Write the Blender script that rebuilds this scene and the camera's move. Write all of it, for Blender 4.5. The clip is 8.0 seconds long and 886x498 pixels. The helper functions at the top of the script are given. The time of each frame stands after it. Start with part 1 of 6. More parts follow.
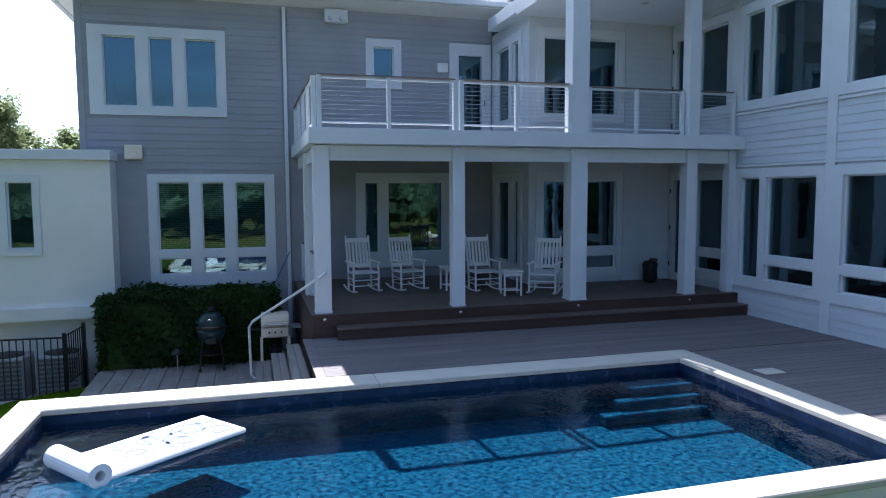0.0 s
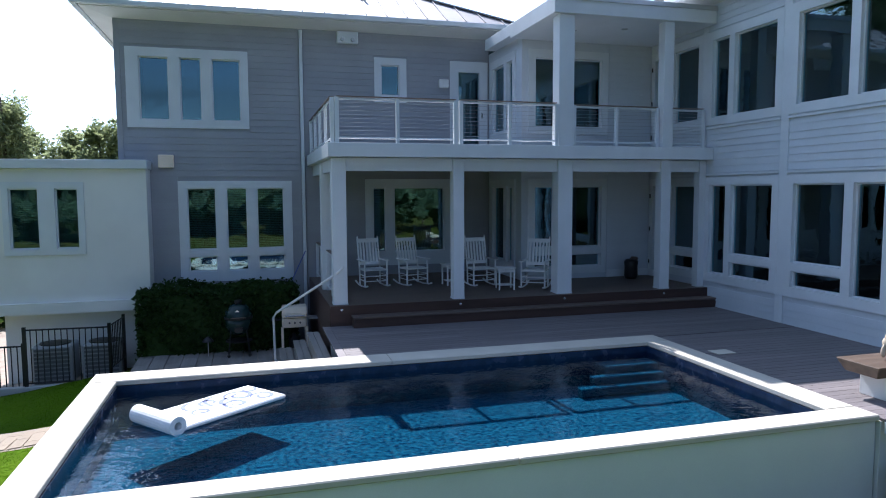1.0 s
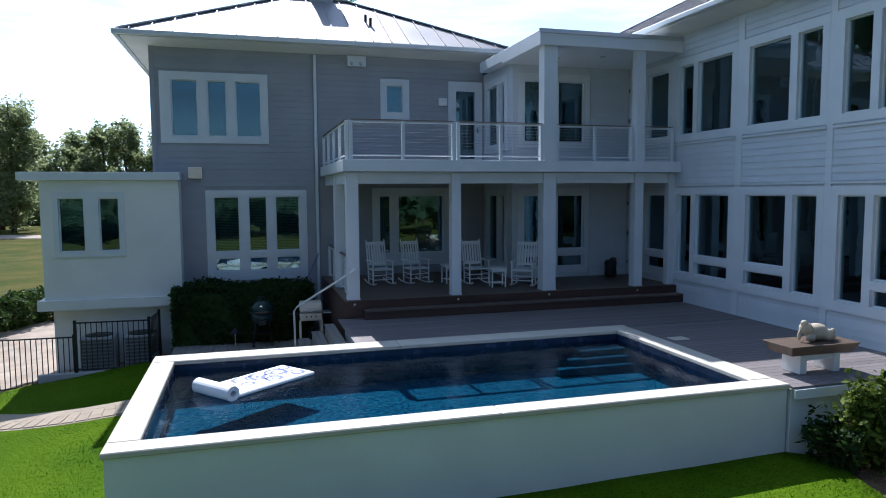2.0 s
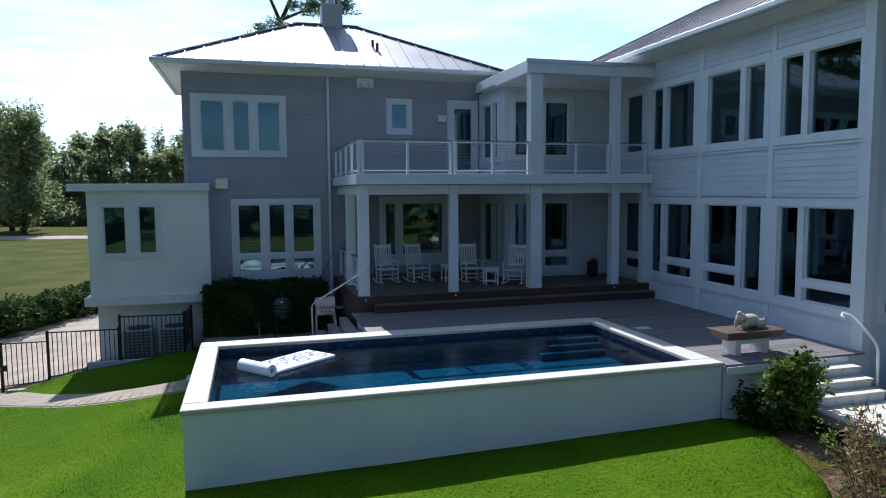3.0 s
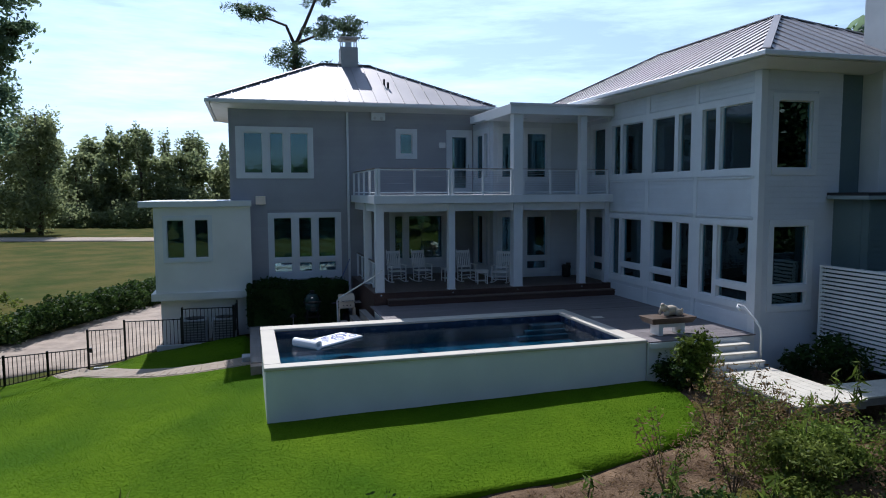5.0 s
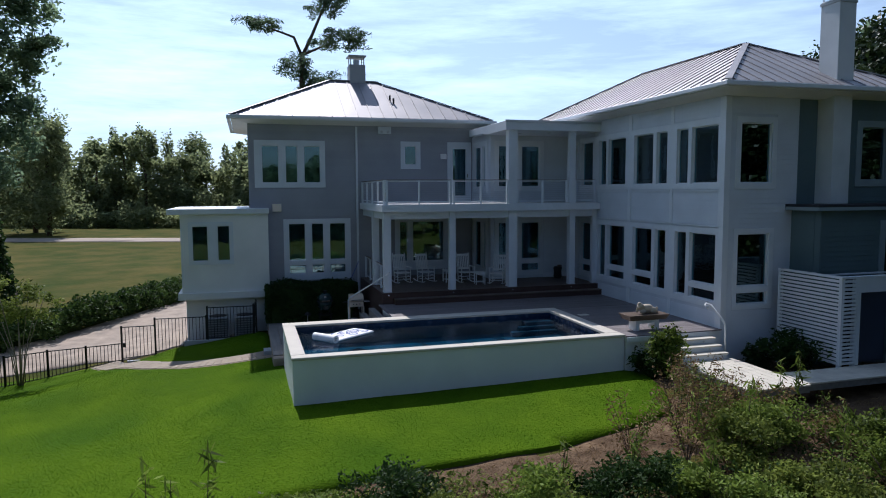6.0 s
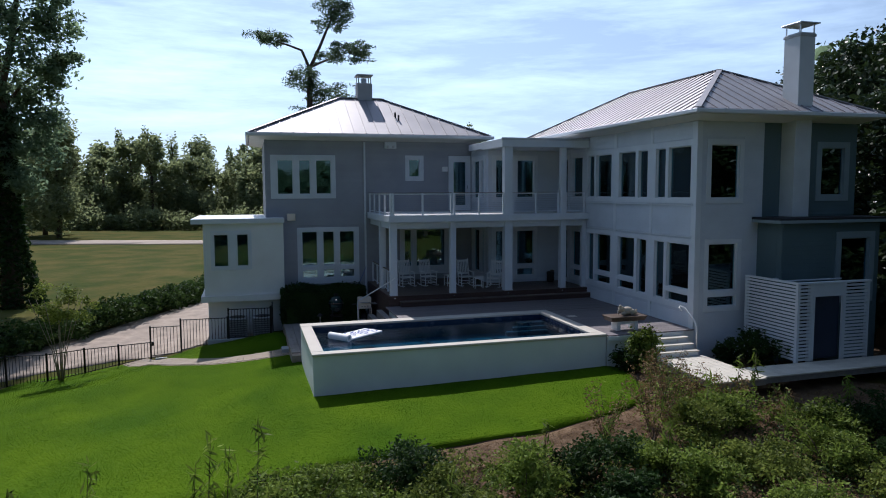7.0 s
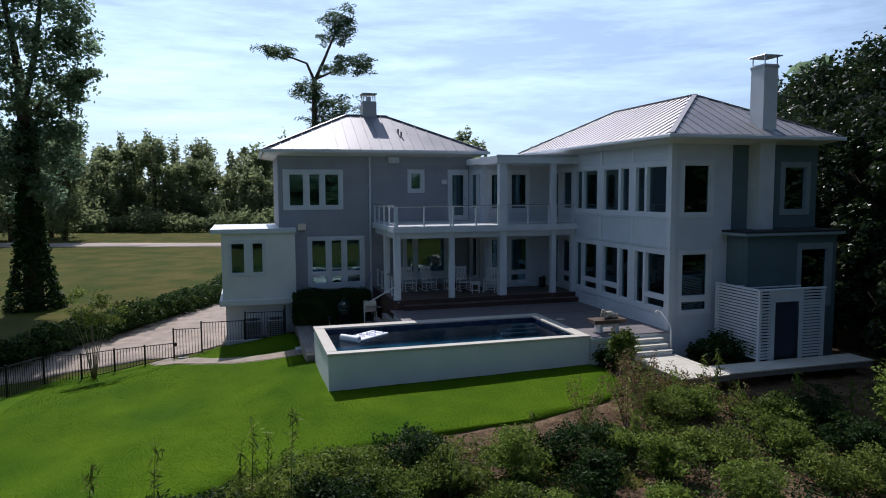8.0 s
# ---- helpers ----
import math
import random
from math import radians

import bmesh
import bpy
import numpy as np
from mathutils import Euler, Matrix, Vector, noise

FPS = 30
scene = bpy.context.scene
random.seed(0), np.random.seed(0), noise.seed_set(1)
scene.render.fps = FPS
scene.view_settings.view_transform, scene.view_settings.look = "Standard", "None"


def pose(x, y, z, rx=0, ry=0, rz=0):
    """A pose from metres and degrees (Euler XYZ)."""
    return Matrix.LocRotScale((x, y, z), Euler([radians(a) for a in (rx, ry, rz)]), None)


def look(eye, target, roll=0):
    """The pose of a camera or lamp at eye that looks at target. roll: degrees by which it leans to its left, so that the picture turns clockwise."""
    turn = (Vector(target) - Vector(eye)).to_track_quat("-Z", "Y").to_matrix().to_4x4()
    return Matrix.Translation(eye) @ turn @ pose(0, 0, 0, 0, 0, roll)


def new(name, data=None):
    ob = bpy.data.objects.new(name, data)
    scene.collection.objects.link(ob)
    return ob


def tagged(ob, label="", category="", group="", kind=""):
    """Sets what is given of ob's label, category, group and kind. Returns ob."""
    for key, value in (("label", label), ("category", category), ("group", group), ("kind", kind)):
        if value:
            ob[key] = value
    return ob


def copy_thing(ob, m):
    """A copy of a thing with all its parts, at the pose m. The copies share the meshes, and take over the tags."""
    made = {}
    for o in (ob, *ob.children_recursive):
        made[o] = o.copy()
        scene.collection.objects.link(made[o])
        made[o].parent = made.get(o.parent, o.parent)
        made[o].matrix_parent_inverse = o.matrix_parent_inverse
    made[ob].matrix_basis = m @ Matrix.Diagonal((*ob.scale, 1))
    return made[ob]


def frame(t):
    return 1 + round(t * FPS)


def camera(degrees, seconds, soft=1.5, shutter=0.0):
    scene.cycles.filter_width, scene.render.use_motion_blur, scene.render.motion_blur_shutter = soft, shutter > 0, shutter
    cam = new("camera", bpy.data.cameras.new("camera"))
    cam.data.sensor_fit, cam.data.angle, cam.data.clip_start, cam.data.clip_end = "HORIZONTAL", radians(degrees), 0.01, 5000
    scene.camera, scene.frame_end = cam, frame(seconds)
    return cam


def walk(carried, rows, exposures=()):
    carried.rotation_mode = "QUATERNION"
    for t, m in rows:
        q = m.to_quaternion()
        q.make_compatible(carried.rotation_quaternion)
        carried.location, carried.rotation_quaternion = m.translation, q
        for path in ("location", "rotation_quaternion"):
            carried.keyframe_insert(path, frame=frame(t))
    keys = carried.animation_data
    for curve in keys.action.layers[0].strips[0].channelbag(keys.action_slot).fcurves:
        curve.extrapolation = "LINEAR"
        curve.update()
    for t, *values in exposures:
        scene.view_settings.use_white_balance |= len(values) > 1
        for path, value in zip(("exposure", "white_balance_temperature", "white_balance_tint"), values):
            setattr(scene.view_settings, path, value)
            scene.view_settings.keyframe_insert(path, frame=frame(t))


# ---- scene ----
# the camera and its way
cam = camera(66.4, 8.0, soft=1.0)
PATH = [
    (0, (-0.931, -10.703, 2.337), (-0.39, -8.785, 2.17), -0.3),
    (0.5, (-1.159, -11.421, 2.393), (-0.617, -9.503, 2.224), -0.4),
    (1, (-1.404, -12.204, 2.469), (-0.861, -10.286, 2.3), -0.3),
    (1.5, (-1.677, -13.059, 2.56), (-1.129, -11.143, 2.392), -0.3),
    (3, (-2.513, -16.061, 2.936), (-1.966, -14.145, 2.766), -0.4),
    (3.5, (-2.805, -17.073, 3.051), (-2.257, -15.157, 2.883), -0.3),
    (4, (-3.079, -18.079, 3.191), (-2.529, -16.163, 3.021), -0.3),
    (4.5, (-3.394, -19.083, 3.323), (-2.843, -17.168, 3.155), -0.3),
    (6, (-4.363, -22.108, 3.825), (-3.81, -20.193, 3.653), -0.3),
    (6.5, (-4.706, -23.108, 4.016), (-4.152, -21.194, 3.844), -0.3),
    (7, (-4.97, -24.157, 4.258), (-4.42, -22.241, 4.087), -0.3),
    (7.5, (-5.299, -25.187, 4.535), (-4.746, -23.273, 4.363), -0.3),
    (8, (-5.645, -26.277, 4.789), (-5.09, -24.363, 4.618), -0.3),
]
EXPOSURES = [(0.0, 1.58, 5230, 16), (1.5, 1.1, 5230, 14), (3.0, 0.74, 5110, 11), (4.5, 0.46, 5180, 13), (8.0, 0.14, 5360, 16)]
walk(cam, [(t, look(eye, target, roll)) for t, eye, target, roll in PATH], EXPOSURES)

# world, sun
SUN_EL, SUN_AZ = 49.0, -5.0
world = bpy.data.worlds.new("sky")
scene.world = world
world.use_nodes = True
wn, wl = world.node_tree.nodes, world.node_tree.links
wn.clear()
w_out = wn.new("ShaderNodeOutputWorld")
w_bg = wn.new("ShaderNodeBackground")
w_sky = wn.new("ShaderNodeTexSky")
w_sky.sky_type = "NISHITA"
w_sky.sun_disc = False
w_sky.sun_elevation, w_sky.sun_rotation = radians(SUN_EL), radians(SUN_AZ)
w_sky.dust_density, w_sky.air_density, w_sky.ozone_density = 0.6, 1.0, 1.4
w_tc = wn.new("ShaderNodeTexCoord")
w_map = wn.new("ShaderNodeMapping")
w_map.inputs["Scale"].default_value = (1.1, 1.1, 7.5)
w_map.inputs["Rotation"].default_value = (0.0, 0.0, 0.0)
w_noise = wn.new("ShaderNodeTexNoise")
w_noise.inputs["Scale"].default_value = 3.8
w_noise.inputs["Detail"].default_value = 8.0
w_noise.inputs["Roughness"].default_value = 0.62
w_noise.inputs["Distortion"].default_value = 0.15
w_ramp = wn.new("ShaderNodeValToRGB")
w_ramp.color_ramp.elements[0].position, w_ramp.color_ramp.elements[1].position = 0.4, 0.8
w_ramp.color_ramp.elements[0].color, w_ramp.color_ramp.elements[1].color = (0.36, 0.36, 0.36, 1), (0.82, 0.82, 0.82, 1)
w_mix = wn.new("ShaderNodeMix")
w_mix.data_type = "RGBA"
w_dot = wn.new("ShaderNodeVectorMath")
w_dot.operation = "DOT_PRODUCT"
w_dot.inputs[1].default_value = (math.sin(radians(SUN_AZ)) * math.cos(radians(SUN_EL)), math.cos(radians(SUN_AZ)) * math.cos(radians(SUN_EL)), math.sin(radians(SUN_EL)))
w_glow = wn.new("ShaderNodeMapRange")
w_glow.inputs["From Min"].default_value, w_glow.inputs["From Max"].default_value = -0.1, 0.9
w_glow.inputs["To Min"].default_value, w_glow.inputs["To Max"].default_value = 1.4, 31.0
w_cloud = wn.new("ShaderNodeMix")
w_cloud.data_type = "RGBA"
w_cloud.blend_type = "MULTIPLY"
w_cloud.inputs[0].default_value = 1.0
w_cloud.inputs[6].default_value = (0.83, 0.97, 1.04, 1.0)
w_bg.inputs["Strength"].default_value = 0.054
wl.new(w_tc.outputs["Generated"], w_map.inputs["Vector"])
wl.new(w_map.outputs["Vector"], w_noise.inputs["Vector"])
wl.new(w_noise.outputs["Fac"], w_ramp.inputs["Fac"])
w_sep = wn.new("ShaderNodeSeparateXYZ")
w_air = wn.new("ShaderNodeMapRange")
w_air.inputs["From Min"].default_value, w_air.inputs["From Max"].default_value = 0.1, 0.75
w_air.inputs["To Min"].default_value, w_air.inputs["To Max"].default_value = 1.0, 0.22
w_thin = wn.new("ShaderNodeMath")
w_thin.operation = "MULTIPLY"
wl.new(w_tc.outputs["Generated"], w_sep.inputs[0])
wl.new(w_sep.outputs["Z"], w_air.inputs["Value"])
wl.new(w_ramp.outputs["Color"], w_thin.inputs[0])
wl.new(w_air.outputs["Result"], w_thin.inputs[1])
wl.new(w_thin.outputs[0], w_mix.inputs[0])
wl.new(w_sky.outputs["Color"], w_mix.inputs[6])
wl.new(w_tc.outputs["Generated"], w_dot.inputs[0])
wl.new(w_dot.outputs["Value"], w_glow.inputs["Value"])
wl.new(w_glow.outputs["Result"], w_cloud.inputs[7])
wl.new(w_cloud.outputs[2], w_mix.inputs[7])
wl.new(w_mix.outputs[2], w_bg.inputs["Color"])
wl.new(w_bg.outputs["Background"], w_out.inputs["Surface"])

sun_data = bpy.data.lights.new("sun", "SUN")
sun_data.energy, sun_data.angle, sun_data.color = 4.1, radians(0.53), (1.0, 0.875, 0.71)
sun = new("sun", sun_data)
el, az = radians(SUN_EL), radians(SUN_AZ)
to_sun = Vector((math.sin(az) * math.cos(el), math.cos(az) * math.cos(el), math.sin(el)))
sun.matrix_world = look(to_sun * 60, (0, 0, 0))

# ---- materials ----
def material(name, colour, rough=0.6, metal=0.0, vary=0.12, scale=3.0, grain=40.0, bump=0.15, stretch=(1, 1, 1), second=None, spec=0.4, island=0.0, depth=0.01, coords="Object"):
    """A surface with variation at two scales, fine relief, and tone that changes from piece to piece."""
    m = bpy.data.materials.new(name)
    m.use_nodes = True
    n, l = m.node_tree.nodes, m.node_tree.links
    b = n["Principled BSDF"]
    b.inputs["Roughness"].default_value, b.inputs["Metallic"].default_value = rough, metal
    b.inputs["Specular IOR Level"].default_value = spec
    tc = n.new("ShaderNodeTexCoord")
    mp = n.new("ShaderNodeMapping")
    mp.inputs["Scale"].default_value = stretch
    if coords == "World":
        ge = n.new("ShaderNodeNewGeometry")
        l.new(ge.outputs["Position"], mp.inputs["Vector"])
    else:
        l.new(tc.outputs[coords], mp.inputs["Vector"])
    big, fine = n.new("ShaderNodeTexNoise"), n.new("ShaderNodeTexNoise")
    big.inputs["Scale"].default_value, big.inputs["Detail"].default_value = scale, 5.0
    fine.inputs["Scale"].default_value, fine.inputs["Detail"].default_value = grain, 4.0
    l.new(mp.outputs["Vector"], big.inputs["Vector"])
    l.new(mp.outputs["Vector"], fine.inputs["Vector"])
    low = tuple(c * (1 - vary) for c in colour)
    high = second or tuple(min(1.0, c * (1 + vary)) for c in colour)
    mix = n.new("ShaderNodeMix")
    mix.data_type = "RGBA"
    mix.inputs[6].default_value, mix.inputs[7].default_value = (*low, 1), (*high, 1)
    ramp = n.new("ShaderNodeMapRange")
    ramp.inputs["From Min"].default_value, ramp.inputs["From Max"].default_value = 0.3, 0.7
    l.new(big.outputs["Fac"], ramp.inputs["Value"])
    l.new(ramp.outputs["Result"], mix.inputs[0])
    hsv = n.new("ShaderNodeHueSaturation")
    l.new(mix.outputs[2], hsv.inputs["Color"])
    val = n.new("ShaderNodeMapRange")
    val.inputs["To Min"].default_value, val.inputs["To Max"].default_value = 1 - vary * 0.8, 1 + vary * 0.8
    l.new(fine.outputs["Fac"], val.inputs["Value"])
    if island:
        oi = n.new("ShaderNodeObjectInfo")
        ge2 = n.new("ShaderNodeNewGeometry")
        add = n.new("ShaderNodeMath")
        add.operation = "ADD"
        l.new(oi.outputs["Random"], add.inputs[0])
        l.new(ge2.outputs["Random Per Island"], add.inputs[1])
        rng = n.new("ShaderNodeMapRange")
        rng.inputs["From Max"].default_value = 2.0
        rng.inputs["To Min"].default_value, rng.inputs["To Max"].default_value = 1 - island, 1 + island
        l.new(add.outputs[0], rng.inputs["Value"])
        mul = n.new("ShaderNodeMath")
        mul.operation = "MULTIPLY"
        l.new(val.outputs["Result"], mul.inputs[0])
        l.new(rng.outputs["Result"], mul.inputs[1])
        l.new(mul.outputs[0], hsv.inputs["Value"])
    else:
        l.new(val.outputs["Result"], hsv.inputs["Value"])
    l.new(hsv.outputs["Color"], b.inputs["Base Color"])
    if bump:
        bp = n.new("ShaderNodeBump")
        bp.inputs["Strength"].default_value, bp.inputs["Distance"].default_value = bump, depth
        l.new(fine.outputs["Fac"], bp.inputs["Height"])
        l.new(bp.outputs["Normal"], b.inputs["Normal"])
    rv = n.new("ShaderNodeMapRange")
    rv.inputs["To Min"].default_value, rv.inputs["To Max"].default_value = max(0.02, rough - 0.1), min(1.0, rough + 0.1)
    l.new(big.outputs["Fac"], rv.inputs["Value"])
    l.new(rv.outputs["Result"], b.inputs["Roughness"])
    return m


def leaf_material(name, dark, light, thin=0.35, rough=0.6, spec=0.16):
    m = bpy.data.materials.new(name)
    m.use_nodes = True
    n, l = m.node_tree.nodes, m.node_tree.links
    b = n["Principled BSDF"]
    b.inputs["Roughness"].default_value = rough
    b.inputs["Specular IOR Level"].default_value = spec
    ge = n.new("ShaderNodeNewGeometry")
    nz = n.new("ShaderNodeTexNoise")
    nz.inputs["Scale"].default_value = 0.9
    l.new(ge.outputs["Position"], nz.inputs["Vector"])
    add = n.new("ShaderNodeMath")
    add.operation = "MULTIPLY_ADD"
    add.inputs[1].default_value, add.inputs[2].default_value = 0.55, 0.0
    l.new(ge.outputs["Random Per Island"], add.inputs[0])
    add2 = n.new("ShaderNodeMath")
    l.new(add.outputs[0], add2.inputs[0])
    mr = n.new("ShaderNodeMapRange")
    mr.inputs["From Min"].default_value, mr.inputs["From Max"].default_value, mr.inputs["To Max"].default_value = 0.35, 0.65, 0.45
    l.new(nz.outputs["Fac"], mr.inputs["Value"])
    l.new(mr.outputs["Result"], add2.inputs[1])
    mix = n.new("ShaderNodeMix")
    mix.data_type = "RGBA"
    mix.inputs[6].default_value, mix.inputs[7].default_value = (*dark, 1), (*light, 1)
    l.new(add2.outputs[0], mix.inputs[0])
    l.new(mix.outputs[2], b.inputs["Base Color"])
    tr = n.new("ShaderNodeBsdfTranslucent")
    l.new(mix.outputs[2], tr.inputs["Color"])
    ms = n.new("ShaderNodeMixShader")
    ms.inputs[0].default_value = thin
    l.new(b.outputs[0], ms.inputs[1])
    l.new(tr.outputs[0], ms.inputs[2])
    l.new(ms.outputs[0], n["Material Output"].inputs["Surface"])
    return m


def glass_material(name, tint, ior=1.5, ripple=0.0, ripple_scale=2.0, rough=0.0, sheen=(1, 1, 1)):
    m = bpy.data.materials.new(name)
    m.use_nodes = True
    n, l = m.node_tree.nodes, m.node_tree.links
    n.remove(n["Principled BSDF"])
    fr = n.new("ShaderNodeFresnel")
    fr.inputs["IOR"].default_value = ior
    tr = n.new("ShaderNodeBsdfTransparent")
    tr.inputs["Color"].default_value = (*tint, 1)
    gl = n.new("ShaderNodeBsdfGlossy")
    gl.inputs["Roughness"].default_value = rough
    gl.inputs["Color"].default_value = (*sheen, 1)
    ms = n.new("ShaderNodeMixShader")
    l.new(fr.outputs[0], ms.inputs[0])
    l.new(tr.outputs[0], ms.inputs[1])
    l.new(gl.outputs[0], ms.inputs[2])
    if ripple:
        ge = n.new("ShaderNodeNewGeometry")
        nz, n2 = n.new("ShaderNodeTexNoise"), n.new("ShaderNodeTexNoise")
        nz.inputs["Scale"].default_value, nz.inputs["Detail"].default_value = ripple_scale, 3.0
        n2.inputs["Scale"].default_value, n2.inputs["Detail"].default_value = ripple_scale * 5, 2.0
        ad = n.new("ShaderNodeMath")
        ad.operation = "MULTIPLY_ADD"
        ad.inputs[1].default_value = 0.25
        bp = n.new("ShaderNodeBump")
        bp.inputs["Strength"].default_value, bp.inputs["Distance"].default_value = 1.0, ripple
        l.new(ge.outputs["Position"], nz.inputs["Vector"])
        l.new(ge.outputs["Position"], n2.inputs["Vector"])
        l.new(n2.outputs["Fac"], ad.inputs[0])
        l.new(nz.outputs["Fac"], ad.inputs[2])
        l.new(ad.outputs[0], bp.inputs["Height"])
        l.new(bp.outputs["Normal"], gl.inputs["Normal"])
        l.new(bp.outputs["Normal"], fr.inputs["Normal"])
    l.new(ms.outputs[0], n["Material Output"].inputs["Surface"])
    return m


GREY_SIDING = material("grey_siding", (0.335, 0.345, 0.37), 0.55, vary=0.07, scale=1.2, grain=25, bump=0.1, island=0.05, coords="World")
GREEN_SIDING = material("grey_green_siding", (0.115, 0.165, 0.175), 0.55, vary=0.07, scale=1.2, grain=25, bump=0.1, island=0.05, coords="World")
# white paint dimmed and blued: shade and skylight cast are in the colour
WHITE_SIDING = material("sky_tinted_white_siding", (0.60, 0.635, 0.675), 0.5, vary=0.05, scale=1.5, grain=25, bump=0.08, island=0.03, coords="World")
TRIM = material("white_trim", (0.68, 0.71, 0.735), 0.45, vary=0.04, scale=2.0, grain=30, bump=0.05, coords="World")
GREEN_TRIM = material("grey_green_trim", (0.27, 0.33, 0.35), 0.5, vary=0.05, scale=2.0, grain=30, bump=0.05, coords="World")
STUCCO = material("white_stucco", (0.77, 0.77, 0.74), 0.8, vary=0.06, scale=0.9, grain=90, bump=0.35, depth=0.006, coords="World")
SOFFIT = material("soffit_paint", (0.72, 0.72, 0.70), 0.6, vary=0.05, scale=1.5, grain=25, bump=0.05, coords="World")
ROOF = material("metal_roof", (0.36, 0.345, 0.35), 0.5, 0.6, vary=0.07, scale=0.7, grain=14, bump=0.04, island=0.04, coords="World")
ROOF_DARK = material("dark_flat_roof", (0.028, 0.028, 0.032), 0.7, vary=0.15, coords="World")
CHIMNEY = material("grey_stucco", (0.42, 0.43, 0.43), 0.85, vary=0.08, scale=1.5, grain=80, bump=0.3, coords="World")
STEEL = material("galvanised_steel", (0.55, 0.56, 0.58), 0.35, 0.8, vary=0.08, coords="World")
CABLE = material("steel_cable", (0.42, 0.42, 0.43), 0.35, 0.8, vary=0.03, bump=0)
# dark teal stands in for unlit interiors and the windows' teal reflections
ROOM = material("unlit_teal_dark", (0.05, 0.085, 0.095), 0.8, vary=0.1, coords="World")
BLIND = material("blind_slats", (0.72, 0.71, 0.67), 0.6, vary=0.06, coords="World")
CEIL = material("porch_ceiling_paint", (0.5, 0.5, 0.49), 0.7, vary=0.05, coords="World")
DECK = material("weathered_deck_wood", (0.178, 0.158, 0.16), 0.6, vary=0.2, scale=1.0, grain=14, bump=0.3, stretch=(0.5, 6, 6), island=0.16, coords="World")
RED_WOOD = material("red_stained_wood", (0.066, 0.037, 0.030), 0.5, vary=0.25, scale=1.2, grain=12, bump=0.25, stretch=(0.5, 6, 6), island=0.1, coords="World")
PORCH_WOOD = material("porch_floor_wood", (0.13, 0.098, 0.08), 0.5, vary=0.2, scale=1.2, grain=12, bump=0.25, stretch=(0.5, 6, 6), island=0.12, coords="World")
GREY_WOOD = material("silvered_wood", (0.25, 0.23, 0.21), 0.7, vary=0.18, scale=1.2, grain=12, bump=0.3, stretch=(6, 0.6, 6), island=0.12, coords="World")
COPING = material("pale_coping_stone", (0.56, 0.52, 0.44), 0.75, vary=0.06, scale=2.0, grain=60, bump=0.2, depth=0.005, coords="World")
WALK = material("white_walk_boards", (0.60, 0.56, 0.47), 0.7, vary=0.1, scale=1.5, grain=20, bump=0.2, stretch=(1, 3, 1), island=0.08, coords="World")
# teal mottling on the blue paints the water's light caustics into the finish
POOL_TILE = material("blue_pool_caustics", (0.004, 0.026, 0.092), 0.9, spec=0.0, vary=0.6, scale=17.0, grain=42.0, bump=0.1, second=(0.024, 0.115, 0.165), coords="World")
POOL_DARK = material("dark_blue_waterline_tile", (0.013, 0.028, 0.068), 0.25, vary=0.3, scale=5.0, grain=30, bump=0.1, coords="World")
WHITE_PAINT = material("white_paint", (0.8, 0.8, 0.79), 0.4, vary=0.05, scale=6, grain=40, bump=0.06)
FLOAT = material("white_foam", (0.85, 0.85, 0.85), 0.55, vary=0.03, scale=4, grain=60, bump=0.1)
FLOAT_BLUE = material("blue_print", (0.11, 0.15, 0.40), 0.5, vary=0.15, scale=8, grain=40, bump=0)
BLACK_METAL = material("black_metal", (0.02, 0.02, 0.022), 0.45, 0.2, vary=0.2, bump=0.05)
CERAMIC = material("dark_green_ceramic", (0.012, 0.03, 0.028), 0.25, vary=0.2, grain=90, bump=0.15)
SHAFT = material("pale_stucco", (0.62, 0.64, 0.64), 0.85, vary=0.07, scale=1.5, grain=80, bump=0.3, coords="World")
UNIT_GREY = material("unit_enamel", (0.30, 0.31, 0.31), 0.5, vary=0.08)
UNIT_DARK = material("unit_louvre_enamel", (0.12, 0.13, 0.14), 0.5, vary=0.08)
BEIGE = material("beige_enamel", (0.86, 0.74, 0.58), 0.4, vary=0.06, bump=0.05)
DOOR_BLUE = material("dark_blue_door_paint", (0.035, 0.045, 0.075), 0.5, vary=0.12, coords="World")
CHROME = material("bright_metal", (0.75, 0.75, 0.76), 0.18, 1.0, vary=0.03, bump=0)
DARK_WOOD = material("dark_table_wood", (0.115, 0.082, 0.06), 0.45, vary=0.25, scale=2, grain=14, bump=0.2, stretch=(0.6, 6, 6))
CAP_WOOD = material("weathered_cap_wood", (0.20, 0.155, 0.125), 0.6, vary=0.2, scale=2, grain=14, bump=0.2)
STATUE = material("cast_stone", (0.50, 0.43, 0.33), 0.85, vary=0.15, scale=6, grain=60, bump=0.4)
PAVER = material("grey_paver", (0.33, 0.27, 0.20), 0.85, vary=0.14, scale=0.5, grain=22, bump=0.4, island=0.14, coords="World")
GRAVEL = material("gravel_drive", (0.34, 0.275, 0.215), 0.9, vary=0.24, scale=1.4, grain=7, bump=0.5, coords="World")
ROADM = material("pale_road", (0.35, 0.285, 0.225), 0.9, vary=0.12, scale=0.3, grain=6, bump=0.3, coords="World")
LAWN = material("lawn_turf", (0.066, 0.142, 0.003), 0.85, vary=0.30, scale=0.45, grain=15.0, bump=0.7, second=(0.090, 0.152, 0.004), depth=0.05, spec=0.02, coords="World")
FIELD = material("field_ground", (0.055, 0.082, 0.010), 0.9, vary=0.3, scale=0.32, grain=2.5, bump=0.5, second=(0.108, 0.092, 0.026), depth=0.05, spec=0.03, coords="World")
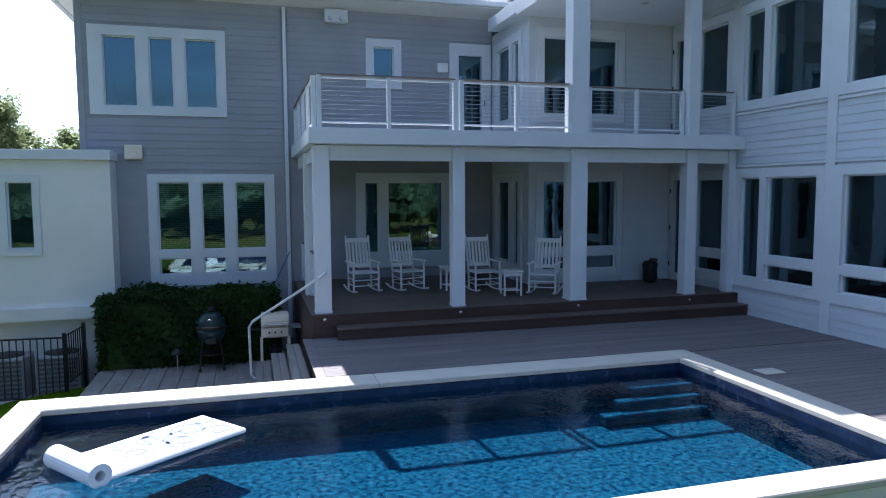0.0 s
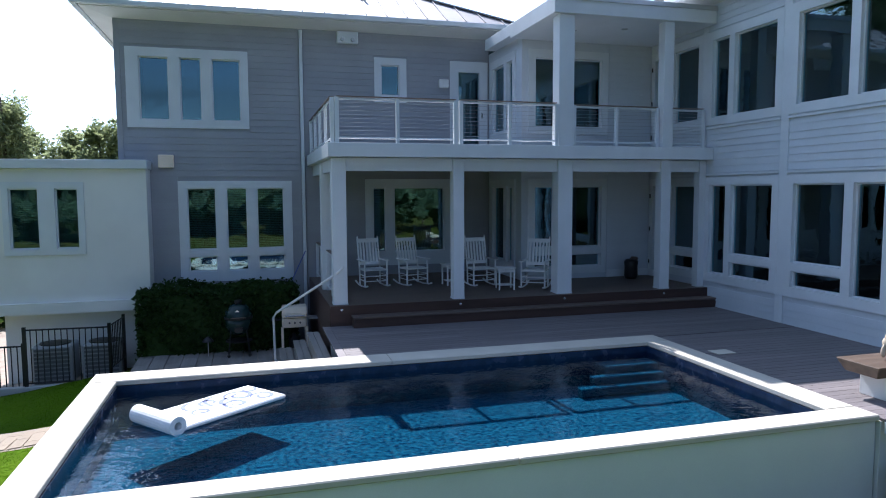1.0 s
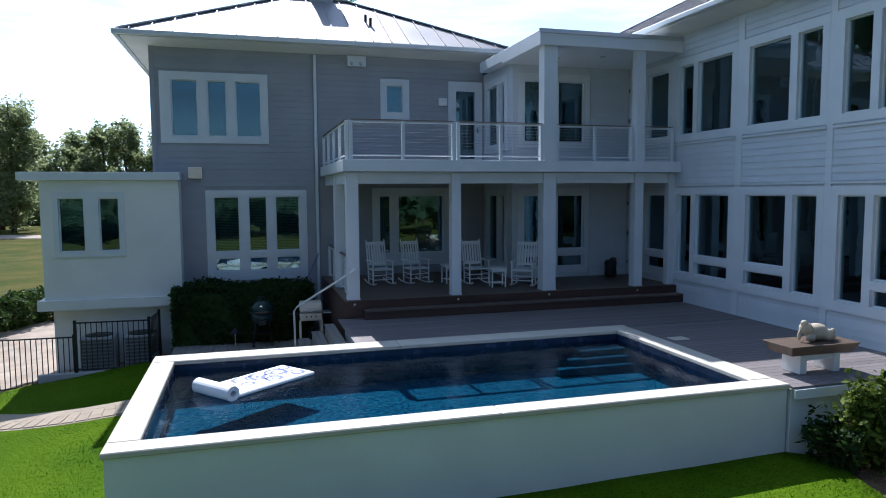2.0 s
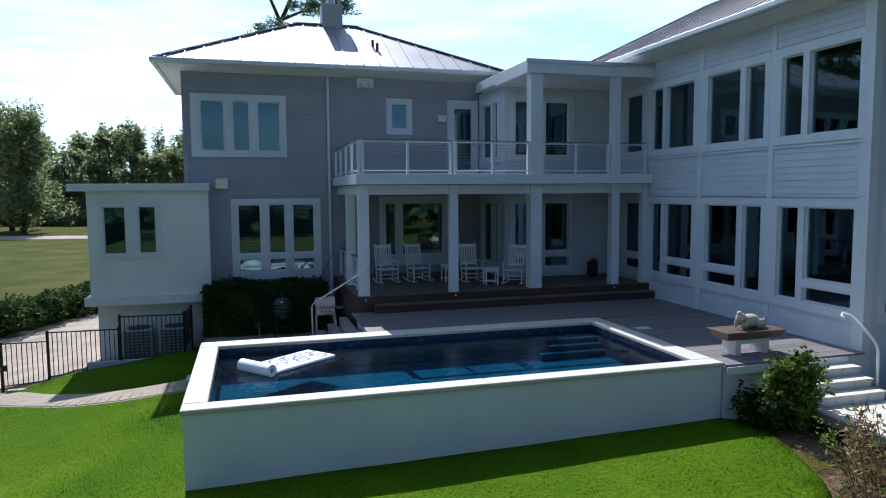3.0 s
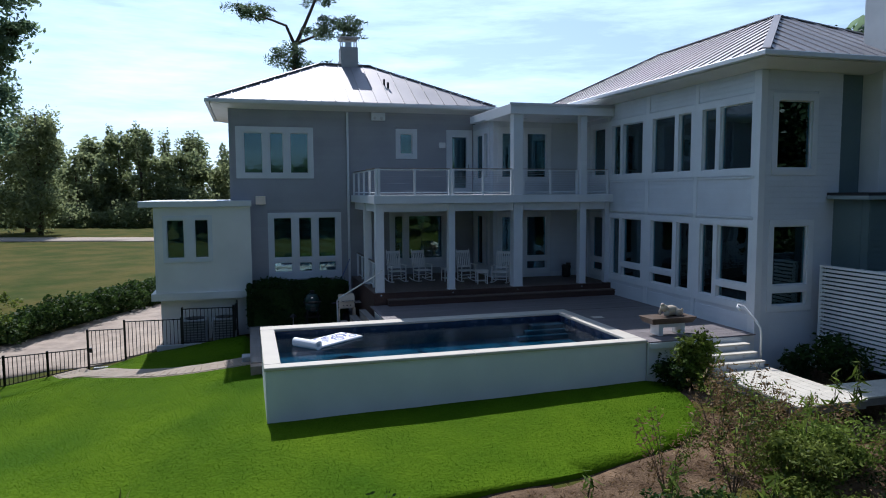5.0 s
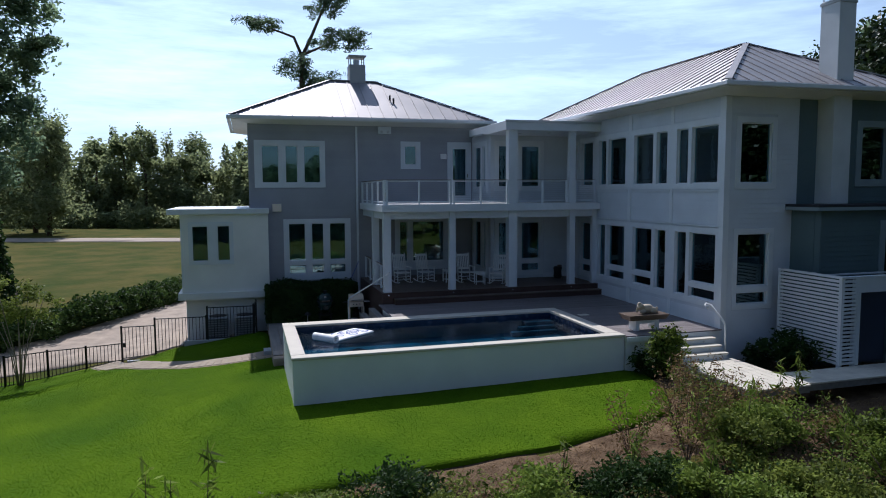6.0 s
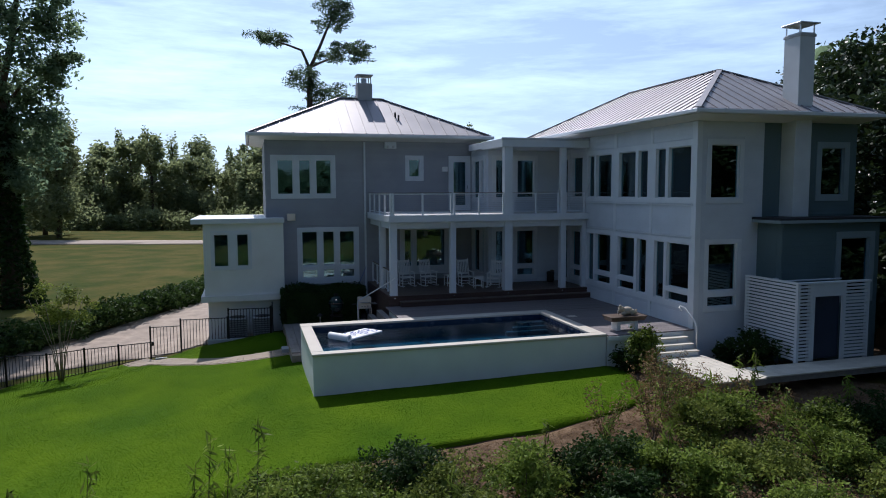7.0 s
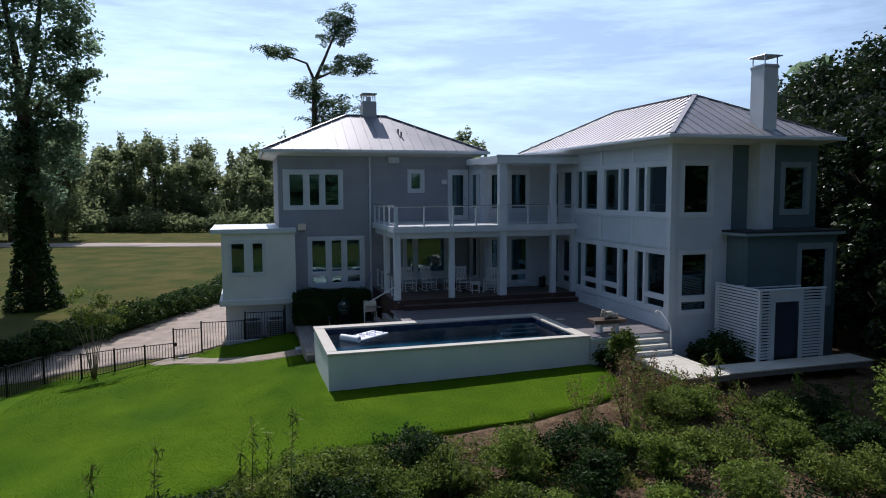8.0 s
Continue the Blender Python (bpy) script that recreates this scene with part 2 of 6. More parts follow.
MULCH = material("pine_straw", (0.125, 0.080, 0.050), 0.95, vary=0.4, scale=2.2, grain=30, bump=0.9, second=(0.21, 0.145, 0.09), depth=0.05, spec=0.03, coords="World")
BARK = material("bark", (0.10, 0.075, 0.055), 0.9, vary=0.3, scale=3, grain=14, bump=0.8, stretch=(4, 4, 0.6), depth=0.03, coords="World")
PALE_BARK = material("pale_bark", (0.25, 0.20, 0.155), 0.8, vary=0.2, scale=3, grain=14, bump=0.4, stretch=(4, 4, 0.6), coords="World")
LEAF_OAK = leaf_material("oak_leaves", (0.010, 0.024, 0.008), (0.060, 0.090, 0.026), thin=0.22, rough=0.42, spec=0.4)
LEAF_HEDGE = leaf_material("hedge_leaves", (0.012, 0.030, 0.008), (0.045, 0.085, 0.018))
LEAF_ROW = leaf_material("row_hedge_leaves", (0.014, 0.034, 0.008), (0.085, 0.14, 0.03))
# needles lightened: aerial haze is put into their colour
LEAF_PINE = leaf_material("haze_pale_needles", (0.05, 0.09, 0.055), (0.15, 0.20, 0.11), thin=0.6)
LEAF_BUSH = leaf_material("bush_leaves", (0.012, 0.024, 0.004), (0.29, 0.39, 0.065), thin=0.42, rough=0.55, spec=0.12)
LEAF_LIGHT = leaf_material("light_leaves", (0.025, 0.045, 0.008), (0.31, 0.37, 0.07), thin=0.42, rough=0.55, spec=0.12)
LEAF_DRY = leaf_material("dry_weeds", (0.12, 0.072, 0.034), (0.30, 0.21, 0.10))
# both leaf colours below carry distance haze as a paler, greyer green
LEAF_FAR = leaf_material("haze_pale_far_leaves", (0.15, 0.185, 0.10), (0.33, 0.37, 0.17), thin=0.7, spec=0.04)
LEAF_TREE = leaf_material("haze_pale_tree_leaves", (0.11, 0.165, 0.10), (0.28, 0.37, 0.21), thin=0.7, spec=0.05)
GRASS = leaf_material("grass_blades", (0.038, 0.090, 0.002), (0.117, 0.212, 0.005), thin=0.4, spec=0.02)
GLASS = glass_material("window_glass", (0.45, 0.62, 0.66), 2.4, ripple=0.0025, ripple_scale=1.2, sheen=(0.62, 0.86, 0.95))
WATER = glass_material("pool_water", (0.58, 0.80, 0.97), 1.33, ripple=0.02, ripple_scale=3.2)

# ---- building helpers ----
ORIGIN = {}


def thing(name, base, label, category, group="", kind=""):
    ob = new(name)
    ob.empty_display_size = 0.2
    ob.location = base
    ORIGIN[ob] = Vector(base)
    return tagged(ob, label, category, group, kind)


def part(name, bm, mat, parent=None, label="", smooth=False):
    """Links a bmesh, given in world places, as one mesh under a thing or a part."""
    org = ORIGIN[parent] if parent else Vector((0, 0, 0))
    if parent:
        bmesh.ops.translate(bm, verts=bm.verts, vec=-org)
    me = bpy.data.meshes.new(name)
    bm.to_mesh(me)
    bm.free()
    me.materials.append(mat)
    if smooth:
        me.shade_smooth()
    ob = new(name, me)
    if parent:
        ob.parent = parent
    ORIGIN[ob] = org
    if label:
        tagged(ob, label)
    return ob


def piece(name, me, parent, m):
    """A repeated small part that shares its mesh; m is its pose in the world."""
    ob = new(name, me)
    ob.parent = parent
    ob.matrix_basis = Matrix.Translation(-ORIGIN[parent]) @ m
    return ob


def add_box(bm, a, b):
    x0, y0, z0 = (min(a[i], b[i]) for i in range(3))
    x1, y1, z1 = (max(a[i], b[i]) for i in range(3))
    v = [bm.verts.new(p) for p in ((x0, y0, z0), (x1, y0, z0), (x1, y1, z0), (x0, y1, z0), (x0, y0, z1), (x1, y0, z1), (x1, y1, z1), (x0, y1, z1))]
    for f in ((0, 3, 2, 1), (4, 5, 6, 7), (0, 1, 5, 4), (1, 2, 6, 5), (2, 3, 7, 6), (3, 0, 4, 7)):
        bm.faces.new([v[i] for i in f])


def boxes(*pairs, bevel=0.0):
    bm = bmesh.new()
    for a, b in pairs:
        add_box(bm, a, b)
    if bevel:
        bmesh.ops.bevel(bm, geom=bm.edges[:], offset=bevel, segments=1, affect="EDGES")
    return bm


def unit_mesh(name, mat, a=(0, 0, 0), b=(1, 1, 1)):
    bm = boxes((a, b))
    me = bpy.data.meshes.new(name)
    bm.to_mesh(me)
    bm.free()
    me.materials.append(mat)
    return me


def tube(points, radius, sides=8, closed=False, bm=None):
    """A round bar along points; radius may be one number or one for each point."""
    bm = bm or bmesh.new()
    pts = [Vector(p) for p in points]
    rad = radius if isinstance(radius, (list, tuple)) else [radius] * len(pts)
    rings = []
    up = Vector((0.31, 0.17, 0.93)).normalized()
    for i, p in enumerate(pts):
        d = (pts[min(i + 1, len(pts) - 1)] - pts[max(i - 1, 0)]).normalized()
        s = d.cross(up)
        if s.length < 0.1:
            s = d.cross(Vector((1, 0, 0)))
        s.normalize()
        t = d.cross(s)
        rings.append([bm.verts.new(p + rad[i] * (math.cos(k * math.tau / sides) * s + math.sin(k * math.tau / sides) * t)) for k in range(sides)])
    for a, b in zip(rings, rings[1:]):
        for k in range(sides):
            bm.faces.new((a[k], b[k], b[(k + 1) % sides], a[(k + 1) % sides]))
    bm.faces.new(rings[0])
    bm.faces.new(rings[-1][::-1])
    return bm


def lathe(centre, profile, sides=20):
    """A turned body: profile of (radius, height)."""
    bm = bmesh.new()
    c = Vector(centre)
    rings = [[bm.verts.new(c + Vector((r * math.cos(k * math.tau / sides), r * math.sin(k * math.tau / sides), h))) for k in range(sides)] for r, h in profile]
    for a, b in zip(rings, rings[1:]):
        for k in range(sides):
            bm.faces.new((a[k], a[(k + 1) % sides], b[(k + 1) % sides], b[k]))
    bm.faces.new(rings[0][::-1])
    bm.faces.new(rings[-1])
    return bm


def facing_front(y):
    """Maps (along, height, outward) onto a wall that faces -y."""
    return lambda u, v, d: (u, y - d, v)


def facing_west(x):
    """Maps (along, height, outward) onto a wall that faces -x."""
    return lambda u, v, d: (x - d, u, v)


def cut_sheet(to, u0, u1, v0, v1, holes, d0, d1):
    """A slab with rectangular holes, as one closed mesh."""
    us = sorted({u0, u1, *[min(max(h[i], u0), u1) for h in holes for i in (0, 1)]})
    vs = sorted({v0, v1, *[min(max(h[i], v0), v1) for h in holes for i in (2, 3)]})
    bm = bmesh.new()
    made = {}

    def vert(i, j, d):
        if (i, j, d) not in made:
            made[i, j, d] = bm.verts.new(to(us[i], vs[j], d))
        return made[i, j, d]

    def solid(i, j):
        if not (0 <= i < len(us) - 1 and 0 <= j < len(vs) - 1):
            return False
        cu, cv = (us[i] + us[i + 1]) / 2, (vs[j] + vs[j + 1]) / 2
        return not any(h[0] < cu < h[1] and h[2] < cv < h[3] for h in holes)

    for i in range(len(us) - 1):
        for j in range(len(vs) - 1):
            if not solid(i, j):
                continue
            for d in (d0, d1):
                bm.faces.new((vert(i, j, d), vert(i + 1, j, d), vert(i + 1, j + 1, d), vert(i, j + 1, d)))
            for di, dj, a, b in ((-1, 0, (i, j), (i, j + 1)), (1, 0, (i + 1, j), (i + 1, j + 1)), (0, -1, (i, j), (i + 1, j)), (0, 1, (i, j + 1), (i + 1, j + 1))):
                if not solid(i + di, j + dj):
                    bm.faces.new((vert(*a, d0), vert(*b, d0), vert(*b, d1), vert(*a, d1)))
    bmesh.ops.recalc_face_normals(bm, faces=bm.faces)
    return bm


def window(parent, to, u0, u1, v0, v1, panes, label="", blinds=(), sill=False, casing=None):
    """A window: its casing, one sash and one pane for each light."""
    w = part("window", cut_sheet(to, u0, u1, v0, v1, panes, -0.16, 0.035), casing or TRIM, parent, label)
    for k, (a, b, c, d) in enumerate(panes):
        e = 0.028
        part("sash", cut_sheet(to, a - 0.004, b + 0.004, c - 0.004, d + 0.004, [(a + e, b - e, c + e, d - e)], -0.11, -0.03), casing or TRIM, w)
        g = part("pane", boxes((to(a + e - 0.005, c + e - 0.005, -0.075), to(b - e + 0.005, d - e + 0.005, -0.067))), GLASS, w)
        g.visible_shadow = False
        if k in blinds:
            bm = bmesh.new()
            z = d - 0.04
            while z > c + 0.03:
                add_box(bm, to(a + 0.03, z, -0.15), to(b - 0.03, z - 0.024, -0.162))
                z -= 0.042
            part("blind", bm, BLIND, w, "pale slatted blind")
    if sill:
        part("sill", boxes((to(u0 - 0.03, v0 - 0.05, 0.0), to(u1 + 0.03, v0, 0.07))), TRIM, w)
    return w


BOARD = {}


def siding(wall, to, u0, u1, v0, v1, holes, mat, lap=0.15):
    """Lapped boards, each a piece, between the openings of a wall."""
    along_x = abs(to(1, 0, 0)[0] - to(0, 0, 0)[0]) > 0.5
    key = (mat.name, along_x, lap)
    if key not in BOARD:
        bm = bmesh.new()
        prof = ((0.001, 0), (0.020, 0), (0.020, 0.006), (0.007, lap + 0.004), (0.001, lap + 0.004))
        ends = []
        for u in (0, 1):
            ends.append([bm.verts.new((u, -d, h) if along_x else (-d, u, h)) for d, h in prof])
        k = len(prof)
        for i in range(k):
            bm.faces.new((ends[0][i], ends[0][(i + 1) % k], ends[1][(i + 1) % k], ends[1][i]))
        bm.faces.new(ends[0])
        bm.faces.new(ends[1][::-1])
        bmesh.ops.recalc_face_normals(bm, faces=bm.faces)
        me = bpy.data.meshes.new("siding_board")
        bm.to_mesh(me)
        bm.free()
        me.materials.append(mat)
        BOARD[key] = me
    v = v0
    while v < v1 - 0.02:
        spans = [(u0, u1)]
        for h in holes:
            if h[2] < v + lap - 0.01 and h[3] > v + 0.01:
                spans = [s for a, b in spans for s in ((a, min(b, h[0])), (max(a, h[1]), b)) if s[1] - s[0] > 0.02]
        for a, b in spans:
            x, y, z = to(a, v, 0)
            piece("siding_board", BOARD[key], wall, Matrix.Translation((x, y, z)) @ Matrix.Diagonal((b - a if along_x else 1, 1 if along_x else b - a, 1, 1)))
        v += lap


def hip_roof(parent, x0, x1, y0, y1, ze, ra, rb, zr, walls, zw, step=0.5):
    """A hipped metal roof on eaves x0..x1, y0..y1 with its ridge from ra to rb, soffit down to the walls, gutter and standing seams."""
    bm = bmesh.new()
    e = [Vector(p) for p in ((x0, y0, ze), (x1, y0, ze), (x1, y1, ze), (x0, y1, ze))]
    r = [Vector((*ra, zr)), Vector((*rb, zr))]
    v = [bm.verts.new(p) for p in (*e, *r)]
    along_x = abs(ra[0] - rb[0]) > abs(ra[1] - rb[1])
    if along_x:
        quads = ((0, 1, 5, 4), (1, 2, 5), (2, 3, 4, 5), (3, 0, 4))
    else:
        quads = ((0, 1, 4), (1, 2, 5, 4), (2, 3, 5), (3, 0, 4, 5))
    for q in quads:
        bm.faces.new([v[i] for i in q])
    ext = bmesh.ops.extrude_face_region(bm, geom=bm.faces[:])
    bmesh.ops.translate(bm, verts=[g for g in ext["geom"] if isinstance(g, bmesh.types.BMVert)], vec=(0, 0, -0.05))
    bmesh.ops.recalc_face_normals(bm, faces=bm.faces)
    roof = part("roof", bm, ROOF, parent, "standing-seam metal roof")
    seam = unit_mesh("roof_seam", ROOF, (0, -0.014, -0.01), (1, 0.014, 0.030))
    corners = [v_ for v_ in e]
    sides = ((0, 1), (1, 2), (2, 3), (3, 0))
    for k, (i, j) in enumerate(sides):
        a, b = corners[i], corners[j]
        q = quads[k]
        tops = [r[t - 4] for t in q if t >= 4]
        d = (b - a).normalized()
        inward = Vector((0, 0, 1)).cross(d)
        span = (b - a).length
        ta, tb = (min(tops, key=lambda p: (p - a).dot(d)), max(tops, key=lambda p: (p - a).dot(d)))
        la, lb, rise = (ta - a).dot(d), (tb - a).dot(d), (ta - a).dot(inward)
        s = step * 0.5
        while s < span:
            t = min(1.0, s / max(la, 0.01), (span - s) / max(span - lb, 0.01))
            p = a + d * s
            qv = p + (inward * rise + Vector((0, 0, zr - ze))) * t
            w = qv - p
            if w.length > 0.12:
                m = w.to_track_quat("X", "Z").to_matrix().to_4x4()
                piece("roof_seam", seam, roof, Matrix.Translation(p) @ m @ Matrix.Diagonal((w.length, 1, 1, 1)))
            s += step
    for a, b in ((e[0], r[0]), (e[3], r[0] if along_x else r[1]), (e[1], r[1] if along_x else r[0]), (e[2], r[1]), (r[0], r[1])):
        w = b - a
        m = Matrix.Translation(a + Vector((0, 0, 0.015))) @ w.to_track_quat("X", "Z").to_matrix().to_4x4()
        cap = boxes(((0, -0.09, -0.01), (w.length, 0.09, 0.02)))
        bmesh.ops.transform(cap, matrix=m, verts=cap.verts)
        part("ridge_cap", cap, ROOF, roof)
    wx0, wx1, wy0, wy1 = walls
    bm = bmesh.new()
    lo = [bm.verts.new(p) for p in ((wx0, wy0, zw), (wx1, wy0, zw), (wx1, wy1, zw), (wx0, wy1, zw))]
    hi = [bm.verts.new(p) for p in ((x0 + 0.03, y0 + 0.03, ze - 0.16), (x1 - 0.03, y0 + 0.03, ze - 0.16), (x1 - 0.03, y1 - 0.03, ze - 0.16), (x0 + 0.03, y1 - 0.03, ze - 0.16))]
    tp = [bm.verts.new(v_.co + Vector((0, 0, 0.1))) for v_ in hi]
    for k in range(4):
        bm.faces.new((lo[k], hi[k], hi[(k + 1) % 4], lo[(k + 1) % 4]))
        bm.faces.new((hi[k], tp[k], tp[(k + 1) % 4], hi[(k + 1) % 4]))
    bm.faces.new(tp)
    bm.faces.new(lo[::-1])
    bmesh.ops.recalc_face_normals(bm, faces=bm.faces)
    part("soffit", bm, SOFFIT, parent, "white painted soffit")
    g, h = 0.03, 0.10
    for a, b in (((x0 - g, y0 - g - h, ze - 0.15), (x1 + g, y0 - g + 0.02, ze - 0.03)), ((x0 - g, y1 + g - 0.02, ze - 0.15), (x1 + g, y1 + g + h, ze - 0.03)),
                 ((x0 - g - h, y0 - g - h, ze - 0.15), (x0 - g + 0.02, y1 + g + h, ze - 0.031)), ((x1 + g - 0.02, y0 - g - h, ze - 0.15), (x1 + g + h, y1 + g + h, ze - 0.031))):
        part("gutter", boxes((a, b), bevel=0.015), TRIM, parent)
    return roof


# ---- ground ----
LEVELS = [(-3.5, -6.7, -1.16), (-1.4, -6.7, -1.12), (0.8, -6.7, -1.09), (3.0, -6.7, -1.05), (5.1, -6.7, -1.0), (0, -9, -1.2), (-4.3, -0.5, -1.40), (-5.3, -0.4, -1.50), (-6.4, 0.0, -1.62), (-7.6, 0.85, -1.80), (-9.6, 2.7, -2.2), (-10.8, 2.6, -2.4), (-3.6, -2.5, -1.25), (-6.65, -1.6, -1.62), (-6.6, 2.6, -1.5), (-4.3, 1.6, -1.15),
          (-8.7, 3.0, -2.12), (-11.4, 1.9, -2.35), (-9, -4, -1.9), (-14, 2, -2.6), (-12, -8, -2.05), (-6, -10, -1.45), (0, -14, -1.5), (7, -9.5, -1.2),
          (10, -8, -1.0), (8, -14, -1.6), (0, 4, -1.15), (-10, 8, -2.3), (-5, 10, -2.1), (-12, 20, -2.4), (-20, 25, -2.5), (20, 0, -1.2), (20, -20, -1.8),
          (0, -30, -2.0), (-20, -20, -2.3)]


def level(x, y):
    """The height of the ground."""
    sw = sz = 0.0
    for a, b, c in LEVELS:
        w = 1.0 / ((x - a) ** 2 + (y - b) ** 2 + 1.2) ** 1.6
        sw += w
        sz += w * c
    far = min(1.0, max(0.0, (math.hypot(x, y) - 28) / 25))
    far = far * far * (3 - 2 * far)
    return (sz / sw) * (1 - far) - 2.5 * far


def drape(name, outline, mat, step, lift, label, category, kind="structure", wave=0.0):
    """A sheet within an outline that follows the ground."""
    from mathutils.geometry import delaunay_2d_cdt, intersect_point_tri_2d
    loop = []
    for (ax, ay), (bx, by) in zip(outline, outline[1:] + outline[:1]):
        k = max(1, int(math.hypot(bx - ax, by - ay) / step))
        loop += [Vector((ax + (bx - ax) * i / k, ay + (by - ay) * i / k)) for i in range(k)]
    n = len(loop)
    xs, ys = [p.x for p in loop], [p.y for p in loop]
    grid = []
    x = min(xs) + step / 2
    while x < max(xs):
        y = min(ys) + step / 2
        while y < max(ys):
            inside = False
            for i in range(n):
                p, q = loop[i], loop[i - 1]
                if (p.y > y) != (q.y > y) and x < (q.x - p.x) * (y - p.y) / (q.y - p.y) + p.x:
                    inside = not inside
            if inside:
                grid.append(Vector((x, y)))
            y += step
        x += step
    vs, _, fs, *_ = delaunay_2d_cdt(loop + grid, [], [list(range(n))], 1, 1e-4)
    bm = bmesh.new()
    bv = [bm.verts.new((p.x, p.y, level(p.x, p.y) + lift + (wave * noise.noise((p.x * 0.9, p.y * 0.9, 0)) if wave else 0))) for p in vs]
    for f in fs:
        bm.faces.new([bv[i] for i in f])
    bmesh.ops.recalc_face_normals(bm, faces=bm.faces)
    ext = bmesh.ops.extrude_face_region(bm, geom=[e for e in bm.edges if e.is_boundary])
    bmesh.ops.translate(bm, verts=[g for g in ext["geom"] if isinstance(g, bmesh.types.BMVert)], vec=(0, 0, -lift - 0.05))
    bmesh.ops.recalc_face_normals(bm, faces=bm.faces)
    if sum(f.normal.z for f in bm.faces) < 0:
        bmesh.ops.reverse_faces(bm, faces=bm.faces)
    return tagged(part(name, bm, mat, smooth=True), label, category, kind=kind)


def spread(a, b, fine, near):
    """Values from a to b, close together near zero."""
    out, v = [0.0], 0.0
    while v < b:
        v += fine if v < near else max(fine, (v - near) * 0.25)
        out.append(min(v, b))
    v = 0.0
    while v > a:
        v -= fine if v > -near else max(fine, (-v - near) * 0.25)
        out.append(max(v, a))
    return sorted(set(out))


gx, gy = spread(-1500, 1500, 0.7, 26), spread(-1500, 2500, 0.7, 34)
bm = bmesh.new()
gv = [[bm.verts.new((x, y, -1.9 if -3.46 < x < 5.06 and -6.58 < y < -2.3 else level(x, y) + 0.03 * noise.noise((x * 0.6, y * 0.6, 3)) * (abs(x) + abs(y) < 60))) for x in gx] for y in gy]
for j in range(len(gy) - 1):
    for i in range(len(gx) - 1):
        bm.faces.new((gv[j][i], gv[j][i + 1], gv[j + 1][i + 1], gv[j + 1][i]))
ground = tagged(part("ground", bm, FIELD, smooth=True), "rough field grass with brown patches reaching the horizon", "ground", kind="structure")

LAWN_EDGE = [(-3.35, -2.6), (-3.35, -6.48), (4.95, -6.48), (5.45, -6.9), (5.25, -7.9), (4.85, -9.0), (4.5, -9.45), (3.7, -9.8), (2.65, -10.15), (1.6, -10.38), (0.6, -10.5), (-1.7, -10.65), (-4.1, -10.9), (-6.0, -11.6), (-8.2, -13.2), (-10, -15.5),
             (-14, -14), (-17, -8), (-15.5, -1.5), (-13.8, 1.0), (-12.9, 2.1), (-10.8, 2.6), (-9.4, 2.8), (-8.2, 2.2), (-6.4, 2.5), (-3.9, 3.2), (-3.6, 0)]
drape("lawn", LAWN_EDGE, LAWN, 0.6, 0.09, "bright green mown lawn around the raised pool", "lawn")
drape("mulch_bed", [(5.4, -6.9), (5.2, -7.9), (4.8, -9.0), (4.45, -9.4), (3.65, -9.75), (2.6, -10.1), (1.55, -10.33), (0.55, -10.45), (-1.75, -10.6), (-4.15, -10.85), (-6.05, -11.55), (-8.2, -13.2), (-10, -19), (4, -20), (16, -19), (17, -6), (10, -6.4), (8.1, -6.6), (5.0, -6.55)],
      MULCH, 0.5, 0.02, "brown pine-straw bed with bare soil", "mulch bed", wave=0.06)
drape("driveway", [(-16.5, 2.4), (-13.0, 3.2), (-10.0, 3.9), (-8.8, 3.6), (-7.0, 3.3), (-4.3, 3.0), (-4.3, 16), (-4.0, 30), (-6.0, 26), (-7.6, 19), (-9.6, 13.8), (-12.2, 9.4), (-14.7, 5.4), (-18, 3.4)],
      GRAVEL, 0.8, 0.03, "pale paved driveway in the sun", "driveway")
drape("road", [(-160, 122), (-60, 86), (-9, 68), (40, 50), (40, 57), (-9.3, 75.5), (-60, 94), (-160, 131)], ROADM, 4.0, 0.05, "pale gravel road across the field", "road", kind="structure")

# ---- the pool ----
PX0, PX1, PY0, PY1, PZ = -3.49, 5.09, -6.615, -2.287, 0.035
IX0, IX1, IY0, IY1 = -3.15, 4.70, -6.29, -2.74
pool = thing("swimming_pool", (0.8, -4.45, -1.2), "raised rectangular swimming pool with white stucco walls and dark blue water", "swimming pool")
part("pool_wall", boxes(((PX0 + 0.03, PY0 + 0.03, -1.5), (PX1 - 0.03, IY0 - 0.04, PZ - 0.07)), ((PX0 + 0.03, IY1 + 0.04, -1.5), (PX1 - 0.03, PY1 - 0.03, PZ - 0.07)),
     ((PX0 + 0.03, IY0 - 0.04, -1.5), (IX0 - 0.04, IY1 + 0.04, PZ - 0.07)), ((IX1 + 0.04, IY0 - 0.04, -1.5), (PX1 - 0.03, IY1 + 0.04, PZ - 0.07))), STUCCO, pool, "white stucco wall")
for a, b in (((PX0, PY0), (0.9, IY0)), ((0.903, PY0), (PX1, IY0)), ((PX0, IY1), (0.5, PY1)), ((0.503, IY1), (PX1, PY1)), ((PX0, IY0 + 0.003), (IX0, IY1 - 0.003)), ((IX1, IY0 + 0.003), (PX1, IY1 - 0.003))):
    part("coping", boxes(((*a, PZ - 0.068), (*b, PZ)), bevel=0.012), COPING, pool, "pale stone coping")
